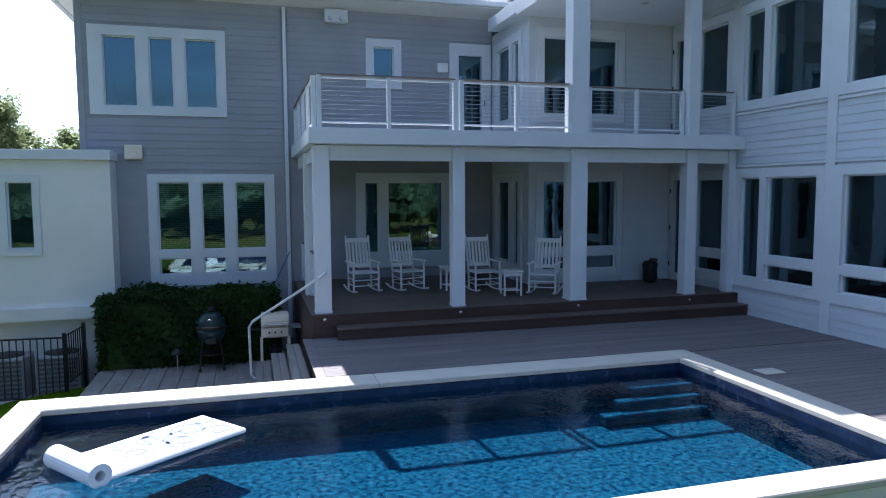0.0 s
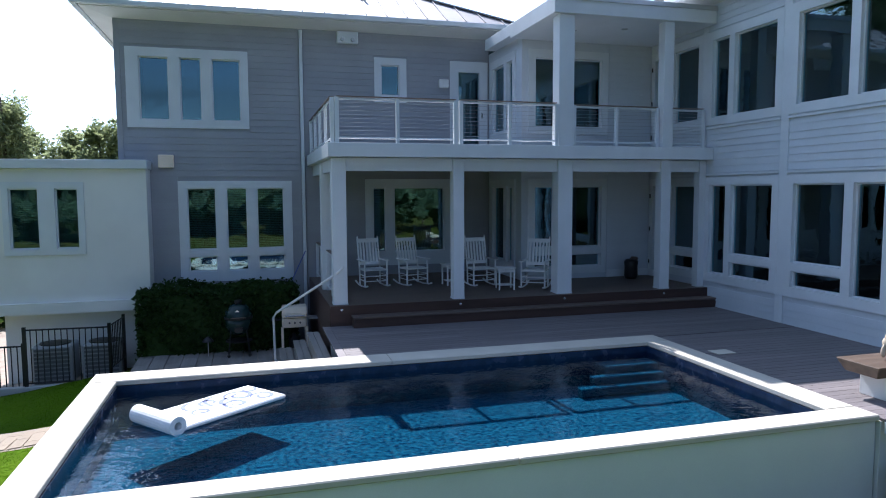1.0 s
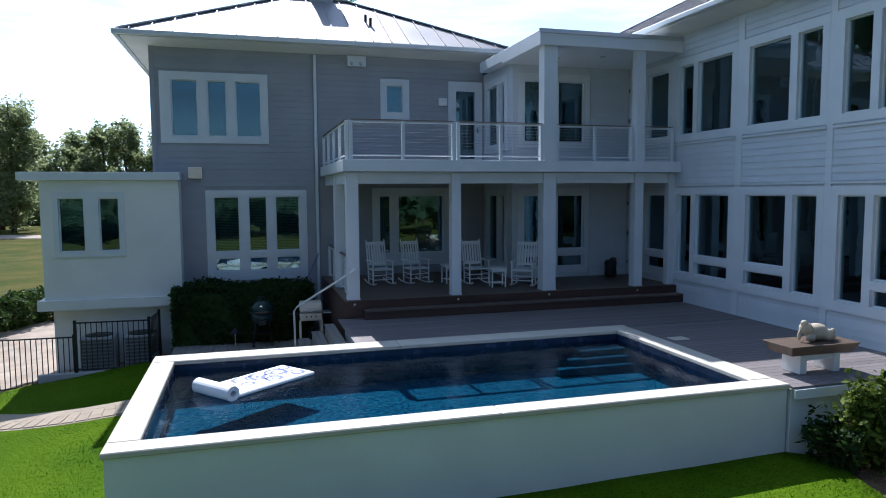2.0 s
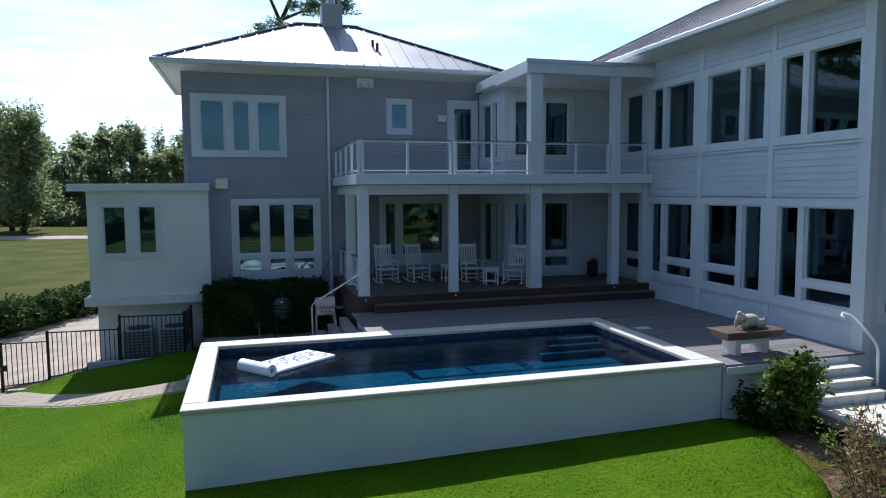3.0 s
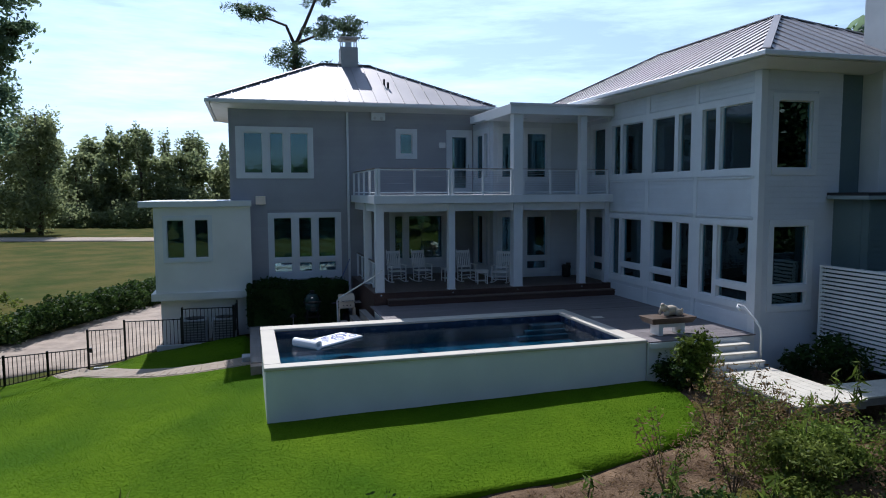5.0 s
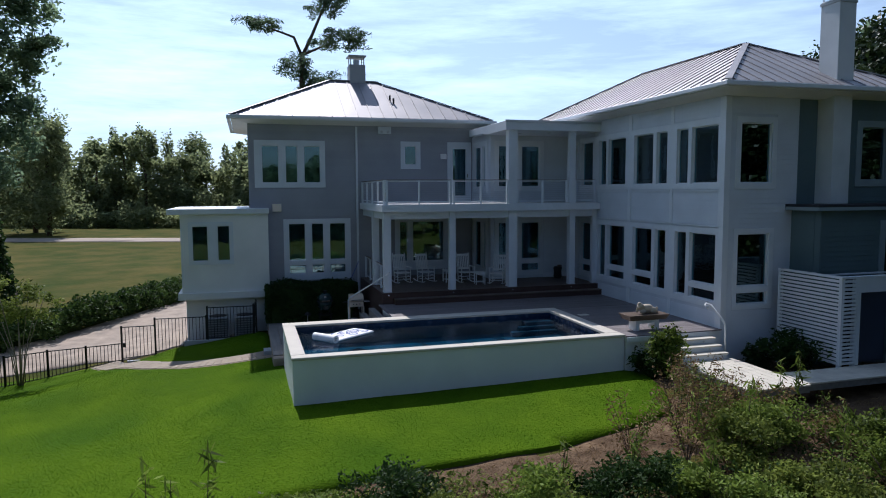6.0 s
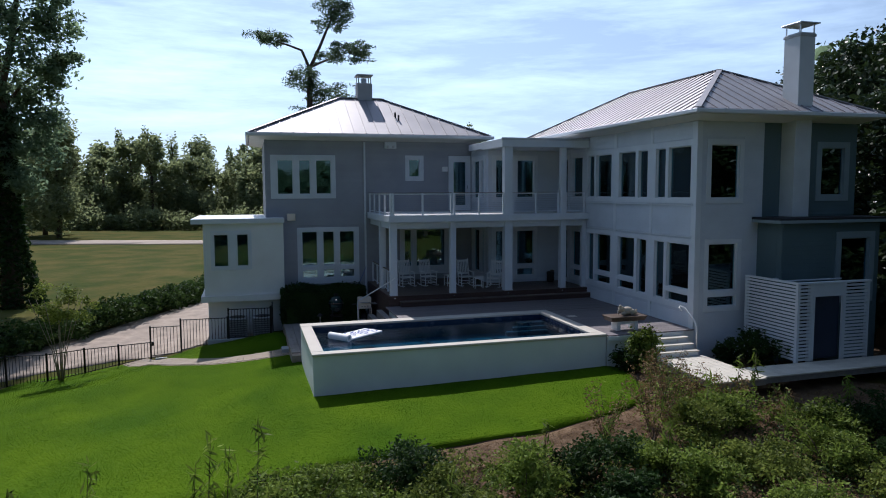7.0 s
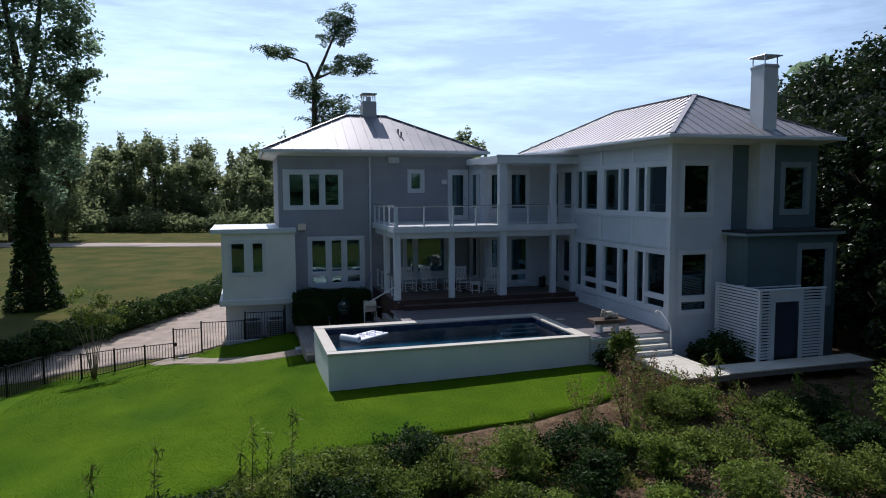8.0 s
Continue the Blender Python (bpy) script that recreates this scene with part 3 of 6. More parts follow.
part("waterline_tile", boxes(((IX0 - 0.038, IY0 - 0.038, -0.42), (IX0 + 0.01, IY1 + 0.038, PZ - 0.072)), ((IX1 - 0.01, IY0 - 0.038, -0.42), (IX1 + 0.038, IY1 + 0.038, PZ - 0.072)),
     ((IX0 + 0.01, IY0 - 0.038, -0.42), (IX1 - 0.01, IY0 + 0.01, PZ - 0.072)), ((IX0 + 0.01, IY1 - 0.01, -0.42), (IX1 - 0.01, IY1 + 0.038, PZ - 0.072))), POOL_DARK, pool, "dark blue tile")
FLOOR = -0.58
part("basin", boxes(((IX0 - 0.1, IY0 - 0.1, -1.4), (IX1 + 0.1, IY1 + 0.1, FLOOR)), ((IX0 - 0.035, IY0 - 0.035, FLOOR), (IX0 + 0.006, IY1 + 0.035, -0.42)), ((IX1 - 0.006, IY0 - 0.035, FLOOR), (IX1 + 0.035, IY1 + 0.035, -0.42)),
     ((IX0 + 0.006, IY0 - 0.035, FLOOR), (IX1 - 0.006, IY0 + 0.006, -0.42)), ((IX0 + 0.006, IY1 - 0.006, FLOOR), (IX1 - 0.006, IY1 + 0.035, -0.42))), POOL_TILE, pool, "blue finish with sunlight caustics painted as mottling")
fronts = (-3.08, -3.24, -3.40)
for k, (xa, z) in enumerate(((3.75, -0.22), (3.48, -0.33), (3.2, -0.44))):
    part("pool_step", boxes(((xa, fronts[k], FLOOR + 0.01), (IX1 - 0.012, fronts[k - 1] - 0.002 if k else IY1 - 0.012, z)), bevel=0.015), POOL_TILE, pool)
bm = bmesh.new()
nx, ny = 76, 34
wv = [[bm.verts.new((IX0 + 0.012 + (IX1 - IX0 - 0.024) * i / nx, IY0 + 0.012 + (IY1 - IY0 - 0.024) * j / ny,
                     -0.13 + 0.004 * noise.noise((i * 0.21, j * 0.21, 0)))) for i in range(nx + 1)] for j in range(ny + 1)]
for j in range(ny):
    for i in range(nx):
        bm.faces.new((wv[j][i], wv[j][i + 1], wv[j + 1][i + 1], wv[j + 1][i]))
water = part("water", bm, WATER, pool, "still dark blue water", smooth=True)
water.visible_shadow = False

# ---- deck, steps, walk ----
deck = thing("deck", (4.0, -3.0, 0.0), "weathered wooden deck boards around the pool and below the porch", "deck", kind="structure")
part("deck_base", boxes(((-0.06, PY1 + 0.002, -1.3), (8.03, 0.2, -0.035)), ((PX1 + 0.002, -6.62, -1.3), (8.03, PY1, -0.035))), STUCCO, deck, "white stucco side")
BOARD_LONG = unit_mesh("deck_board", DECK, (0, 0, -0.03), (1, 0.134, 0))
y = -6.66
while y < 0.1:
    xa = PX1 + 0.01 if y < PY1 - 0.05 else -0.07
    cuts = [xa, xa + (2.1 if int(y * 50) % 2 else 3.4), 8.03] if xa < 1 else [xa, 8.03]
    for a, b in zip(cuts, cuts[1:]):
        piece("deck_board", BOARD_LONG, deck, Matrix.Translation((a + 0.002, max(y, PY1 + 0.003) if xa < 1 else y, 0)) @ Matrix.Diagonal((b - a - 0.004, 1, 1, 1)))
    y += 0.14
part("edge_board", boxes(((-0.2, PY1 + 0.01, -0.03), (-0.072, 0.2, 0.002))), DECK, deck)
part("deck_fascia", boxes(((PX1 + 0.01, -6.70, -0.16), (6.22, -6.662, -0.032))), TRIM, deck)
tagged(part("deck_hatch", boxes(((5.3, -3.7, 0.001), (5.62, -3.45, 0.012)), bevel=0.004), COPING), "pale square cover set in the deck", "hatch cover")

steps_w = thing("side_steps", (-0.6, -0.5, -1.0), "silvered wooden steps from the deck down to the grill patio", "steps")
for k, (a, b, z) in enumerate(((-0.42, -0.205, -0.2), (-0.66, -0.425, -0.45), (-0.92, -0.665, -0.7))):
    part("riser", boxes(((a, PY1 + 0.02, -1.15), (b, 0.8 + 0.5 * k, z - 0.03))), GREY_WOOD, steps_w)
    for j in range(2):
        part("tread", boxes(((a - 0.015 + j * (b - a) / 2, PY1 + 0.01, z - 0.03), (a - 0.02 + (j + 1) * (b - a) / 2, 0.81 + 0.5 * k, z)), bevel=0.004), GREY_WOOD, steps_w)
patio = thing("grill_patio", (-2.5, 0.8, -1.05), "grey paved patio beneath the hedge", "patio", kind="structure")
part("patio_base", boxes(((-3.75, PY1 + 0.02, -1.5), (0.0, 3.5, -1.0))), GRAVEL, patio)
slab = unit_mesh("paving_board", GREY_WOOD, (0, 0, 0), (0.285, 0.585, 0.035))
for i in range(12):
    for j in range(10):
        piece("paving_board", slab, patio, Matrix.Translation((-3.74 + 0.3 * i, -2.25 + 0.6 * j - (0.3 if i % 2 else 0) + 0.3, -1.0)))

handrail = thing("handrail", (-1.0, 1.2, -0.96), "white pipe handrail beside the side steps", "handrail")
part("rail_pipe", tube([(-0.82, 1.5, -0.94), (-0.95, 1.5, -0.93), (-1.02, 1.5, -0.85), (-1.03, 1.5, 0.0), (-0.97, 1.45, 0.1), (-0.1, 0.55, 0.8), (0.12, 0.27, 1.0), (0.2, 0.24, 1.08)], 0.024), WHITE_PAINT, handrail, smooth=True)

stairs = thing("garden_steps", (6.9, -7.2, -0.6), "white painted steps from the deck to the walk", "steps")
for k in range(3):
    ya, z = -6.95 - 0.26 * k, -0.145 * (k + 1)
    part("riser", boxes(((6.24, ya + 0.02, -0.62), (7.6, ya + 0.255, z - 0.03))), TRIM, stairs)
    part("tread", boxes(((6.2, ya - 0.005, z - 0.03), (7.63, ya + 0.258, z)), bevel=0.005), WALK, stairs)
    for x in (6.6, 7.25):
        bm = lathe((0, 0, 0), ((0.03, 0), (0.03, 0.012), (0.018, 0.016)), 10)
        bmesh.ops.transform(bm, matrix=pose(x, ya + 0.022, z - 0.085, 90), verts=bm.verts)
        part("step_light", bm, STEEL, stairs, "small round step light")
part("top_riser", boxes(((6.22, -6.69, -0.62), (7.62, -6.664, -0.032))), TRIM, stairs)
rail2 = thing("stair_rail", (7.7, -7.3, -0.6), "white pipe handrail beside the garden steps", "handrail")
part("rail_pipe", tube([(7.52, -6.72, 0.62), (7.50, -6.62, 0.70), (7.54, -6.60, 0.74), (7.62, -6.72, 0.70), (7.70, -7.05, 0.40), (7.72, -7.16, 0.27), (7.72, -7.19, 0.15), (7.72, -7.2, -0.6)], 0.026), WHITE_PAINT, rail2, smooth=True)

walkway = thing("garden_walk", (8.0, -9.5, -0.6), "raised white boarded walk from the steps to the slatted enclosure", "walk", kind="structure")
part("walk_base", boxes(((6.15, -10.0, -0.78), (7.76, -7.44, -0.625)), ((7.76, -9.9, -0.78), (13.2, -9.02, -0.625))), GREY_WOOD, walkway)
part("post", boxes(((6.4, -10.0, -1.4), (6.52, -9.88, -0.78))), GREY_WOOD, walkway)
wb = unit_mesh("walk_board", WALK, (0, 0, 0), (0.186, 1, 0.035))
for i in range(8):
    piece("walk_board", wb, walkway, Matrix.Translation((6.13 + 0.204 * i, -10.03, -0.625)) @ Matrix.Diagonal((1.05, 2.57, 1, 1)))
for i in range(28):
    piece("walk_board", wb, walkway, Matrix.Translation((7.78 + 0.195 * i, -9.93, -0.625)) @ Matrix.Diagonal((1, 0.92, 1, 1)))

# ---- main house ----
FRONT = facing_front(4.77)
house = thing("house", (0.3, 7.4, -1.1), "two-storey grey clapboard house with white trim and a metal hip roof", "house")
UW = (-4.05, -1.38, 3.97, 5.78)
LW = (-3.03, -0.43, 0.36, 2.75)
SW = (1.64, 2.46, 4.70, 5.80)
DW = (3.60, 4.62, 3.40, 5.80)
PW = (1.37, 3.65, 0.60, 2.79)
holes = [(h[0] + 0.05, h[1] - 0.05, h[2] + 0.05, h[3] - 0.05) for h in (UW, LW, SW, DW, PW)]
w = part("wall", cut_sheet(FRONT, -4.25, 4.66, -1.2, 6.45, holes, -0.2, 0.0), GREY_SIDING, house)
siding(w, FRONT, -4.15, 4.6, -0.9, 6.42, [UW, LW, SW, DW, PW, (-0.21, -0.09, -2, 7)], GREY_SIDING, 0.15)
part("corner_board", boxes((FRONT(-4.27, -1.1, -0.1), FRONT(-4.15, 6.42, 0.03))), GREY_SIDING, house)
part("side_wall", boxes(((-4.25, 4.975, -2.4), (-4.05, 10.2, 6.45)), ((4.66, 4.78, -1.2), (4.86, 10.2, 6.45)), ((-4.05, 10.0, -2.4), (4.66, 10.2, 6.45))), GREY_SIDING, house)
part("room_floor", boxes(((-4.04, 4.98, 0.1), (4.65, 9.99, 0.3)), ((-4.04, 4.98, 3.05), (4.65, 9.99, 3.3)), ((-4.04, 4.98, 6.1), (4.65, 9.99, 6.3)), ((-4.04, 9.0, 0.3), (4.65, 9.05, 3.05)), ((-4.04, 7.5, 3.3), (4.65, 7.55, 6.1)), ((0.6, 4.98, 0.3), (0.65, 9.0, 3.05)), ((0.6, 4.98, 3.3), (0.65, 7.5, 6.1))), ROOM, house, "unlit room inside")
window(house, FRONT, *UW, [(-3.78, -3.14, 4.15, 5.58), (-2.90, -2.43, 4.15, 5.58), (-2.20, -1.56, 4.15, 5.58)], "white three-light window with dark panes")
window(house, FRONT, *LW, [(-2.84, -2.19, 1.12, 2.58), (-1.96, -1.48, 1.12, 2.58), (-1.26, -0.62, 1.12, 2.58), (-2.84, -2.19, 0.60, 0.96), (-1.96, -1.48, 0.60, 0.96), (-1.26, -0.62, 0.60, 0.96)], "white six-light window with lowered blinds", blinds=(0, 1, 2))
window(house, FRONT, *SW, [(1.81, 2.28, 4.88, 5.63)], "small white window with one dark pane")
window(house, FRONT, *PW, [(1.57, 1.90, 0.94, 2.58), (2.11, 3.44, 0.94, 2.58)], "wide white window behind the porch", blinds=(0,))
d = part("door", cut_sheet(FRONT, *DW, [(3.83, 4.40, 3.62, 5.53)], -0.14, 0.035), TRIM, house, "white glazed balcony door")
g = part("pane", boxes((FRONT(3.82, 3.61, -0.07), FRONT(4.41, 5.54, -0.06))), GLASS, d)
g.visible_shadow = False
part("door_handle", boxes((FRONT(4.44, 4.36, 0.03), FRONT(4.47, 4.50, 0.09)), bevel=0.005), CHROME, d, "bright metal handle")
hip_roof(house, -4.87, 5.38, 4.2, 10.75, 6.66, (-0.83, 7.47), (1.17, 7.47), 8.53, (-4.25, 4.86, 4.77, 10.2), 6.38)
ds = part("downspout", boxes((FRONT(-0.19, -0.9, 0.022), FRONT(-0.11, 6.35, 0.09)), bevel=0.008), TRIM, house, "grey-white downspout")
part("vent_box", boxes((FRONT(0.72, 6.08, 0.022), FRONT(1.23, 6.36, 0.16)), bevel=0.01), TRIM, house, "white twin floodlight box")
for x in (0.85, 1.10):
    bm = lathe((0, 0, 0), ((0.055, 0), (0.055, 0.03), (0.04, 0.05)), 12)
    bmesh.ops.transform(bm, matrix=pose(x, 4.61, 6.16, 90), verts=bm.verts)
    part("floodlight", bm, STEEL, house)
part("wall_light", boxes((FRONT(-3.43, 3.05, 0.022), FRONT(-3.09, 3.35, 0.13)), bevel=0.015), BEIGE, house, "cream square wall light")
part("socket_box", boxes((FRONT(3.30, 5.11, 0.022), FRONT(3.55, 5.32, 0.09)), bevel=0.01), WHITE_PAINT, house)
for x, yv in ((1.42, 5.7), (1.52, 5.45)):
    z = 6.66 + (yv - 4.2) * (8.53 - 6.66) / 3.27
    part("roof_vent", tube([(x, yv, z - 0.05), (x, yv, z + 0.22)], 0.04), BLACK_METAL, house, "dark vent pipe")
ch = part("chimney", boxes(((0.02, 7.3, 7.9), (0.70, 7.98, 9.22)), bevel=0.01), CHIMNEY, house, "grey stucco chimney")
for x in (0.06, 0.62):
    for yv in (7.34, 7.9):
        part("cap_post", boxes(((x, yv, 9.22), (x + 0.04, yv + 0.04, 9.56))), CHIMNEY, ch)
part("flue", lathe((0.36, 7.64, 9.22), ((0.14, 0), (0.14, 0.25), (0.11, 0.25)), 14), STEEL, ch)
part("cap", boxes(((-0.02, 7.26, 9.56), (0.74, 8.02, 9.62)), bevel=0.01), CHIMNEY, ch)

# ---- core between the house and the wing ----
CORE, SIDE = facing_front(2.5), facing_west(4.66)
core = thing("house_core", (6.3, 3.6, 0.38), "white two-storey link between house and wing behind the porch", "house")
CU, CL = (4.82, 6.86, 3.8, 5.72), (4.82, 6.86, 0.5, 2.76)
w = part("wall", cut_sheet(CORE, 4.66, 8.04, -0.2, 6.0, [(a + 0.05, b - 0.05, c + 0.05, e - 0.05) for a, b, c, e in (CU, CL)], -0.2, 0.0), WHITE_SIDING, core)
siding(w, CORE, 6.88, 8.02, 0.56, 5.85, [], WHITE_SIDING, 0.15)
window(core, CORE, *CU, [(4.99, 5.55, 3.96, 5.54), (5.95, 6.70, 3.96, 5.54)], "white two-light window with dark panes")
window(core, CORE, *CL, [(4.99, 5.55, 1.13, 2.58), (5.95, 6.72, 1.13, 2.58), (4.99, 5.55, 0.66, 0.97), (5.95, 6.72, 0.66, 0.97)], "white four-light window with dark panes")
SU, SL = (2.85, 4.55, 3.75, 5.75), (2.85, 4.55, 0.5, 2.75)
part("side_wall", cut_sheet(SIDE, 2.7, 4.74, -0.2, 6.0, [(a + 0.05, b - 0.05, c + 0.05, e - 0.05) for a, b, c, e in (SU, SL)], -0.2, 0.0), WHITE_SIDING, core)
window(core, SIDE, *SU, [(3.03, 3.40, 3.95, 5.56), (3.58, 4.40, 3.95, 5.56)], "white side window with tall panes")
window(core, SIDE, *SL, [(3.03, 3.40, 0.75, 2.58), (3.58, 4.40, 0.75, 2.58)], "white side window with tall panes")
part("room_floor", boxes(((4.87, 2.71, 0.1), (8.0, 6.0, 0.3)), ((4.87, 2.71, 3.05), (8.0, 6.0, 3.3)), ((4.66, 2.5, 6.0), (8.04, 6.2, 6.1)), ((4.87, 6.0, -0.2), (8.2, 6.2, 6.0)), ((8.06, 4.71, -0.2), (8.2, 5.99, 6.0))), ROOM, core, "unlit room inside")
part("baseboard", boxes((CORE(6.88, 0.38, 0.0), CORE(8.03, 0.56, 0.03))), TRIM, core)

# ---- wing ----
WEST, SOUTH = facing_west(8.05), facing_front(-6.56)
wing = thing("house_wing", (10.9, -1.0, -0.7), "white two-storey clapboard wing with tall dark windows and metal roof", "house")
UP, LO = (3.83, 5.78), (0.52, 2.74)
ups = [(-0.31, 0.20), (-1.61, -0.47), (-3.23, -2.13), (-3.98, -3.41), (-5.00, -4.45), (-6.31, -5.16)]
groups = [(-1.78, 0.36), (-4.14, -1.97), (-6.44, -4.28)]
porch_w = (0.50, 1.70)
doorw = (1.82, 2.46)
wh = []
for a, b in (*groups, porch_w):
    wh += [(a + 0.05, b - 0.05, UP[0] + 0.05, UP[1] - 0.05), (a + 0.05, b - 0.05, LO[0] + 0.05, LO[1] - 0.05)]
wh += [(doorw[0] + 0.03, doorw[1] - 0.03, 3.42, 5.66), (doorw[0] + 0.03, doorw[1] - 0.03, 0.40, 2.72)]
w = part("west_wall", cut_sheet(WEST, -6.56, 4.7, -1.2, 6.4, wh, -0.2, 0.0), WHITE_SIDING, wing)
trim_holes = [(a, b, v[0], v[1]) for a, b in (*groups, porch_w) for v in (UP, LO)] + [(-1.97, -1.78, -2, 7), (-4.28, -4.14, -2, 7), (0.36, 0.5, -2, 7), (1.7, 4.0, -2, 7)]
siding(w, WEST, -6.44, 1.7, 0.0, 6.25, trim_holes, WHITE_SIDING, 0.135)
for a, b in ((-1.97, -1.78), (-4.28, -4.14), (0.36, 0.5), (-6.6, -6.44)):
    part("pilaster", boxes((WEST(a, 0.0 if a > -6.5 else -1.0, 0.0), WEST(b, 6.3, 0.032))), TRIM, wing)
for a, b in (*groups, porch_w):
    part("sill_band", boxes((WEST(a, 2.78, 0.0), WEST(b, 2.82, 0.05))), TRIM, wing)
    part("sill_band", boxes((WEST(a, 3.76, 0.0), WEST(b, 3.80, 0.05))), TRIM, wing)
lab = "tall white-cased window with dark panes"
zu, zl, zm = (3.99, 5.60), (0.70, 2.58), (1.15, 1.00)
for gi, (a, b) in enumerate(groups):
    pu = [u for u in ups if a < u[0] and u[1] < b]
    window(wing, WEST, a, b, *UP, [(u, v, *zu) for u, v in pu], lab)
    lows = []
    for u, v in pu:
        lows += [(u, v, *zl)] if v - u < 0.8 else [(u, v, zm[0], zl[1]), (u, v, zl[0], zm[1])]
    window(wing, WEST, a, b, *LO, lows, lab)
window(wing, WEST, *porch_w, *UP, [(0.66, 1.54, *zu)], lab)
window(wing, WEST, *porch_w, *LO, [(0.66, 1.54, zm[0], zl[1]), (0.66, 1.54, zl[0], zm[1])], lab)
for z0, z1 in ((3.40, 5.72), (0.385, 2.74)):
    d = part("door", cut_sheet(WEST, *doorw, z0, z1, [(1.98, 2.32, z0 + 0.15, z1 - 0.17)], -0.12, 0.03), TRIM, wing, "white glazed porch door")
    g = part("pane", boxes((WEST(1.97, z0 + 0.14, -0.06), WEST(2.33, z1 - 0.16, -0.05))), GLASS, d)
    g.visible_shadow = False
    for hz in (0.3, 1.1, 1.9):
        part("hinge", boxes((WEST(2.40, z0 + hz, 0.03), WEST(2.43, z0 + hz + 0.1, 0.045))), BLACK_METAL, d)
EU, EL = (8.38, 9.71, 3.83, 5.78), (8.38, 9.71, 0.50, 2.74)
w = part("south_wall", cut_sheet(SOUTH, 8.26, 10.45, -1.3, 6.4, [(a + 0.05, b - 0.05, c + 0.05, e - 0.05) for a, b, c, e in (EU, EL)], -0.2, 0.0), WHITE_SIDING, wing)
siding(w, SOUTH, 8.2, 10.44, -0.9, 6.25, [EU, EL], WHITE_SIDING, 0.135)
part("corner_board", boxes((SOUTH(8.02, -1.2, -0.2), SOUTH(8.2, 6.3, 0.035))), TRIM, wing)
window(wing, SOUTH, *EU, [(8.54, 9.56, 3.99, 5.62)], lab)
window(wing, SOUTH, *EL, [(8.52, 9.56, 1.14, 2.60), (8.52, 9.56, 0.64, 0.97)], lab)
part("recess_wall", boxes(((10.4, -6.42, -1.2), (12.0, -6.22, 6.4))), GREEN_SIDING, wing)
BAY = facing_front(-6.7)
RU, RL = (12.32, 13.62, 3.88, 5.74), (12.30, 13.80, 0.75, 2.95)
w = part("bay_wall", cut_sheet(BAY, 11.7, 13.9, 3.3, 6.4, [(RU[0] + 0.05, RU[1] - 0.05, RU[2] + 0.05, RU[3] - 0.05)], -0.2, 0.0), GREEN_SIDING, wing)
siding(w, BAY, 12.1, 13.9, 3.45, 6.25, [RU], GREEN_SIDING, 0.135)
window(wing, BAY, *RU, [(12.52, 13.42, 4.06, 5.56)], "grey-green cased window with a dark pane", casing=GREEN_TRIM)
part("east_wall", boxes(((13.7, -6.48, -1.3), (13.9, 4.7, 6.4)), ((8.26, 4.5, -1.3), (13.7, 4.7, 6.4))), GREEN_SIDING, wing)
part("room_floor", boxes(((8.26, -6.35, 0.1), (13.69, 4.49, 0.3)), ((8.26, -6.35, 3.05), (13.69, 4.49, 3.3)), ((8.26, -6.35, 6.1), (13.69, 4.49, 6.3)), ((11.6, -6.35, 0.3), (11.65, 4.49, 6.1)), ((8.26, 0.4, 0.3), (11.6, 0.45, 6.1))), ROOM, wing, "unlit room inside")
hip_roof(wing, 7.45, 14.25, -7.35, 5.3, 6.6, (10.85, -3.87), (10.85, 1.9), 8.37, (8.05, 13.9, -6.7, 4.7), 6.32, step=0.42)
part("chimney_shaft", boxes(((11.22, -6.98, 3.4), (11.84, -6.25, 6.44)), bevel=0.01), SHAFT, wing, "pale stucco chimney shaft")
ch = part("chimney", boxes(((11.30, -6.95, 6.45), (11.87, -6.3, 9.02)), bevel=0.01), SHAFT, wing, "tall pale grey stucco chimney")
part("chimney_band", boxes(((11.28, -6.97, 8.9), (11.89, -6.28, 8.98)), bevel=0.005), CHIMNEY, ch)
for x in (11.32, 11.82):
    for yv in (-6.93, -6.36):
        part("cap_post", boxes(((x, yv, 9.02), (x + 0.03, yv + 0.03, 9.28))), STEEL, ch)
part("cap", boxes(((11.22, -7.04, 9.28), (11.96, -6.21, 9.32)), bevel=0.01), STEEL, ch, "flat metal cap")
LOWF = facing_front(-7.6)
low = thing("side_block", (12.1, -7.0, -1.0), "grey-green one-storey block with a flat roof beside the wing", "house")
w = part("wall", cut_sheet(LOWF, 10.3, 14.0, -1.3, 3.25, [(RL[0] + 0.05, RL[1] - 0.05, RL[2] + 0.05, RL[3] - 0.05)], -0.2, 0.0), GREEN_SIDING, low)
siding(w, LOWF, 10.32, 13.98, -0.7, 3.15, [RL], GREEN_SIDING, 0.135)
part("side_wall", boxes(((10.3, -7.39, -1.3), (10.5, -6.02, 3.25))), GREEN_SIDING, low)
part("side_wall", boxes(((13.8, -7.39, -1.3), (14.0, -6.72, 3.25))), GREEN_SIDING, low)
window(low, LOWF, *RL, [(12.50, 13.60, 0.95, 2.75)], "grey-green cased window with a dark pane", casing=GREEN_TRIM)
part("room_floor", boxes(((10.5, -6.9, 0.1), (13.8, -6.72, 3.2))), ROOM, low)
part("flat_roof", boxes(((10.08, -7.75, 3.27), (14.15, -6.0, 3.40)), bevel=0.01), ROOF_DARK, low, "dark flat roof")
part("fascia", boxes(((10.06, -7.78, 3.24), (14.17, -7.752, 3.33)), ((10.05, -7.75, 3.24), (10.078, -6.6, 3.33))), GREEN_TRIM, low)

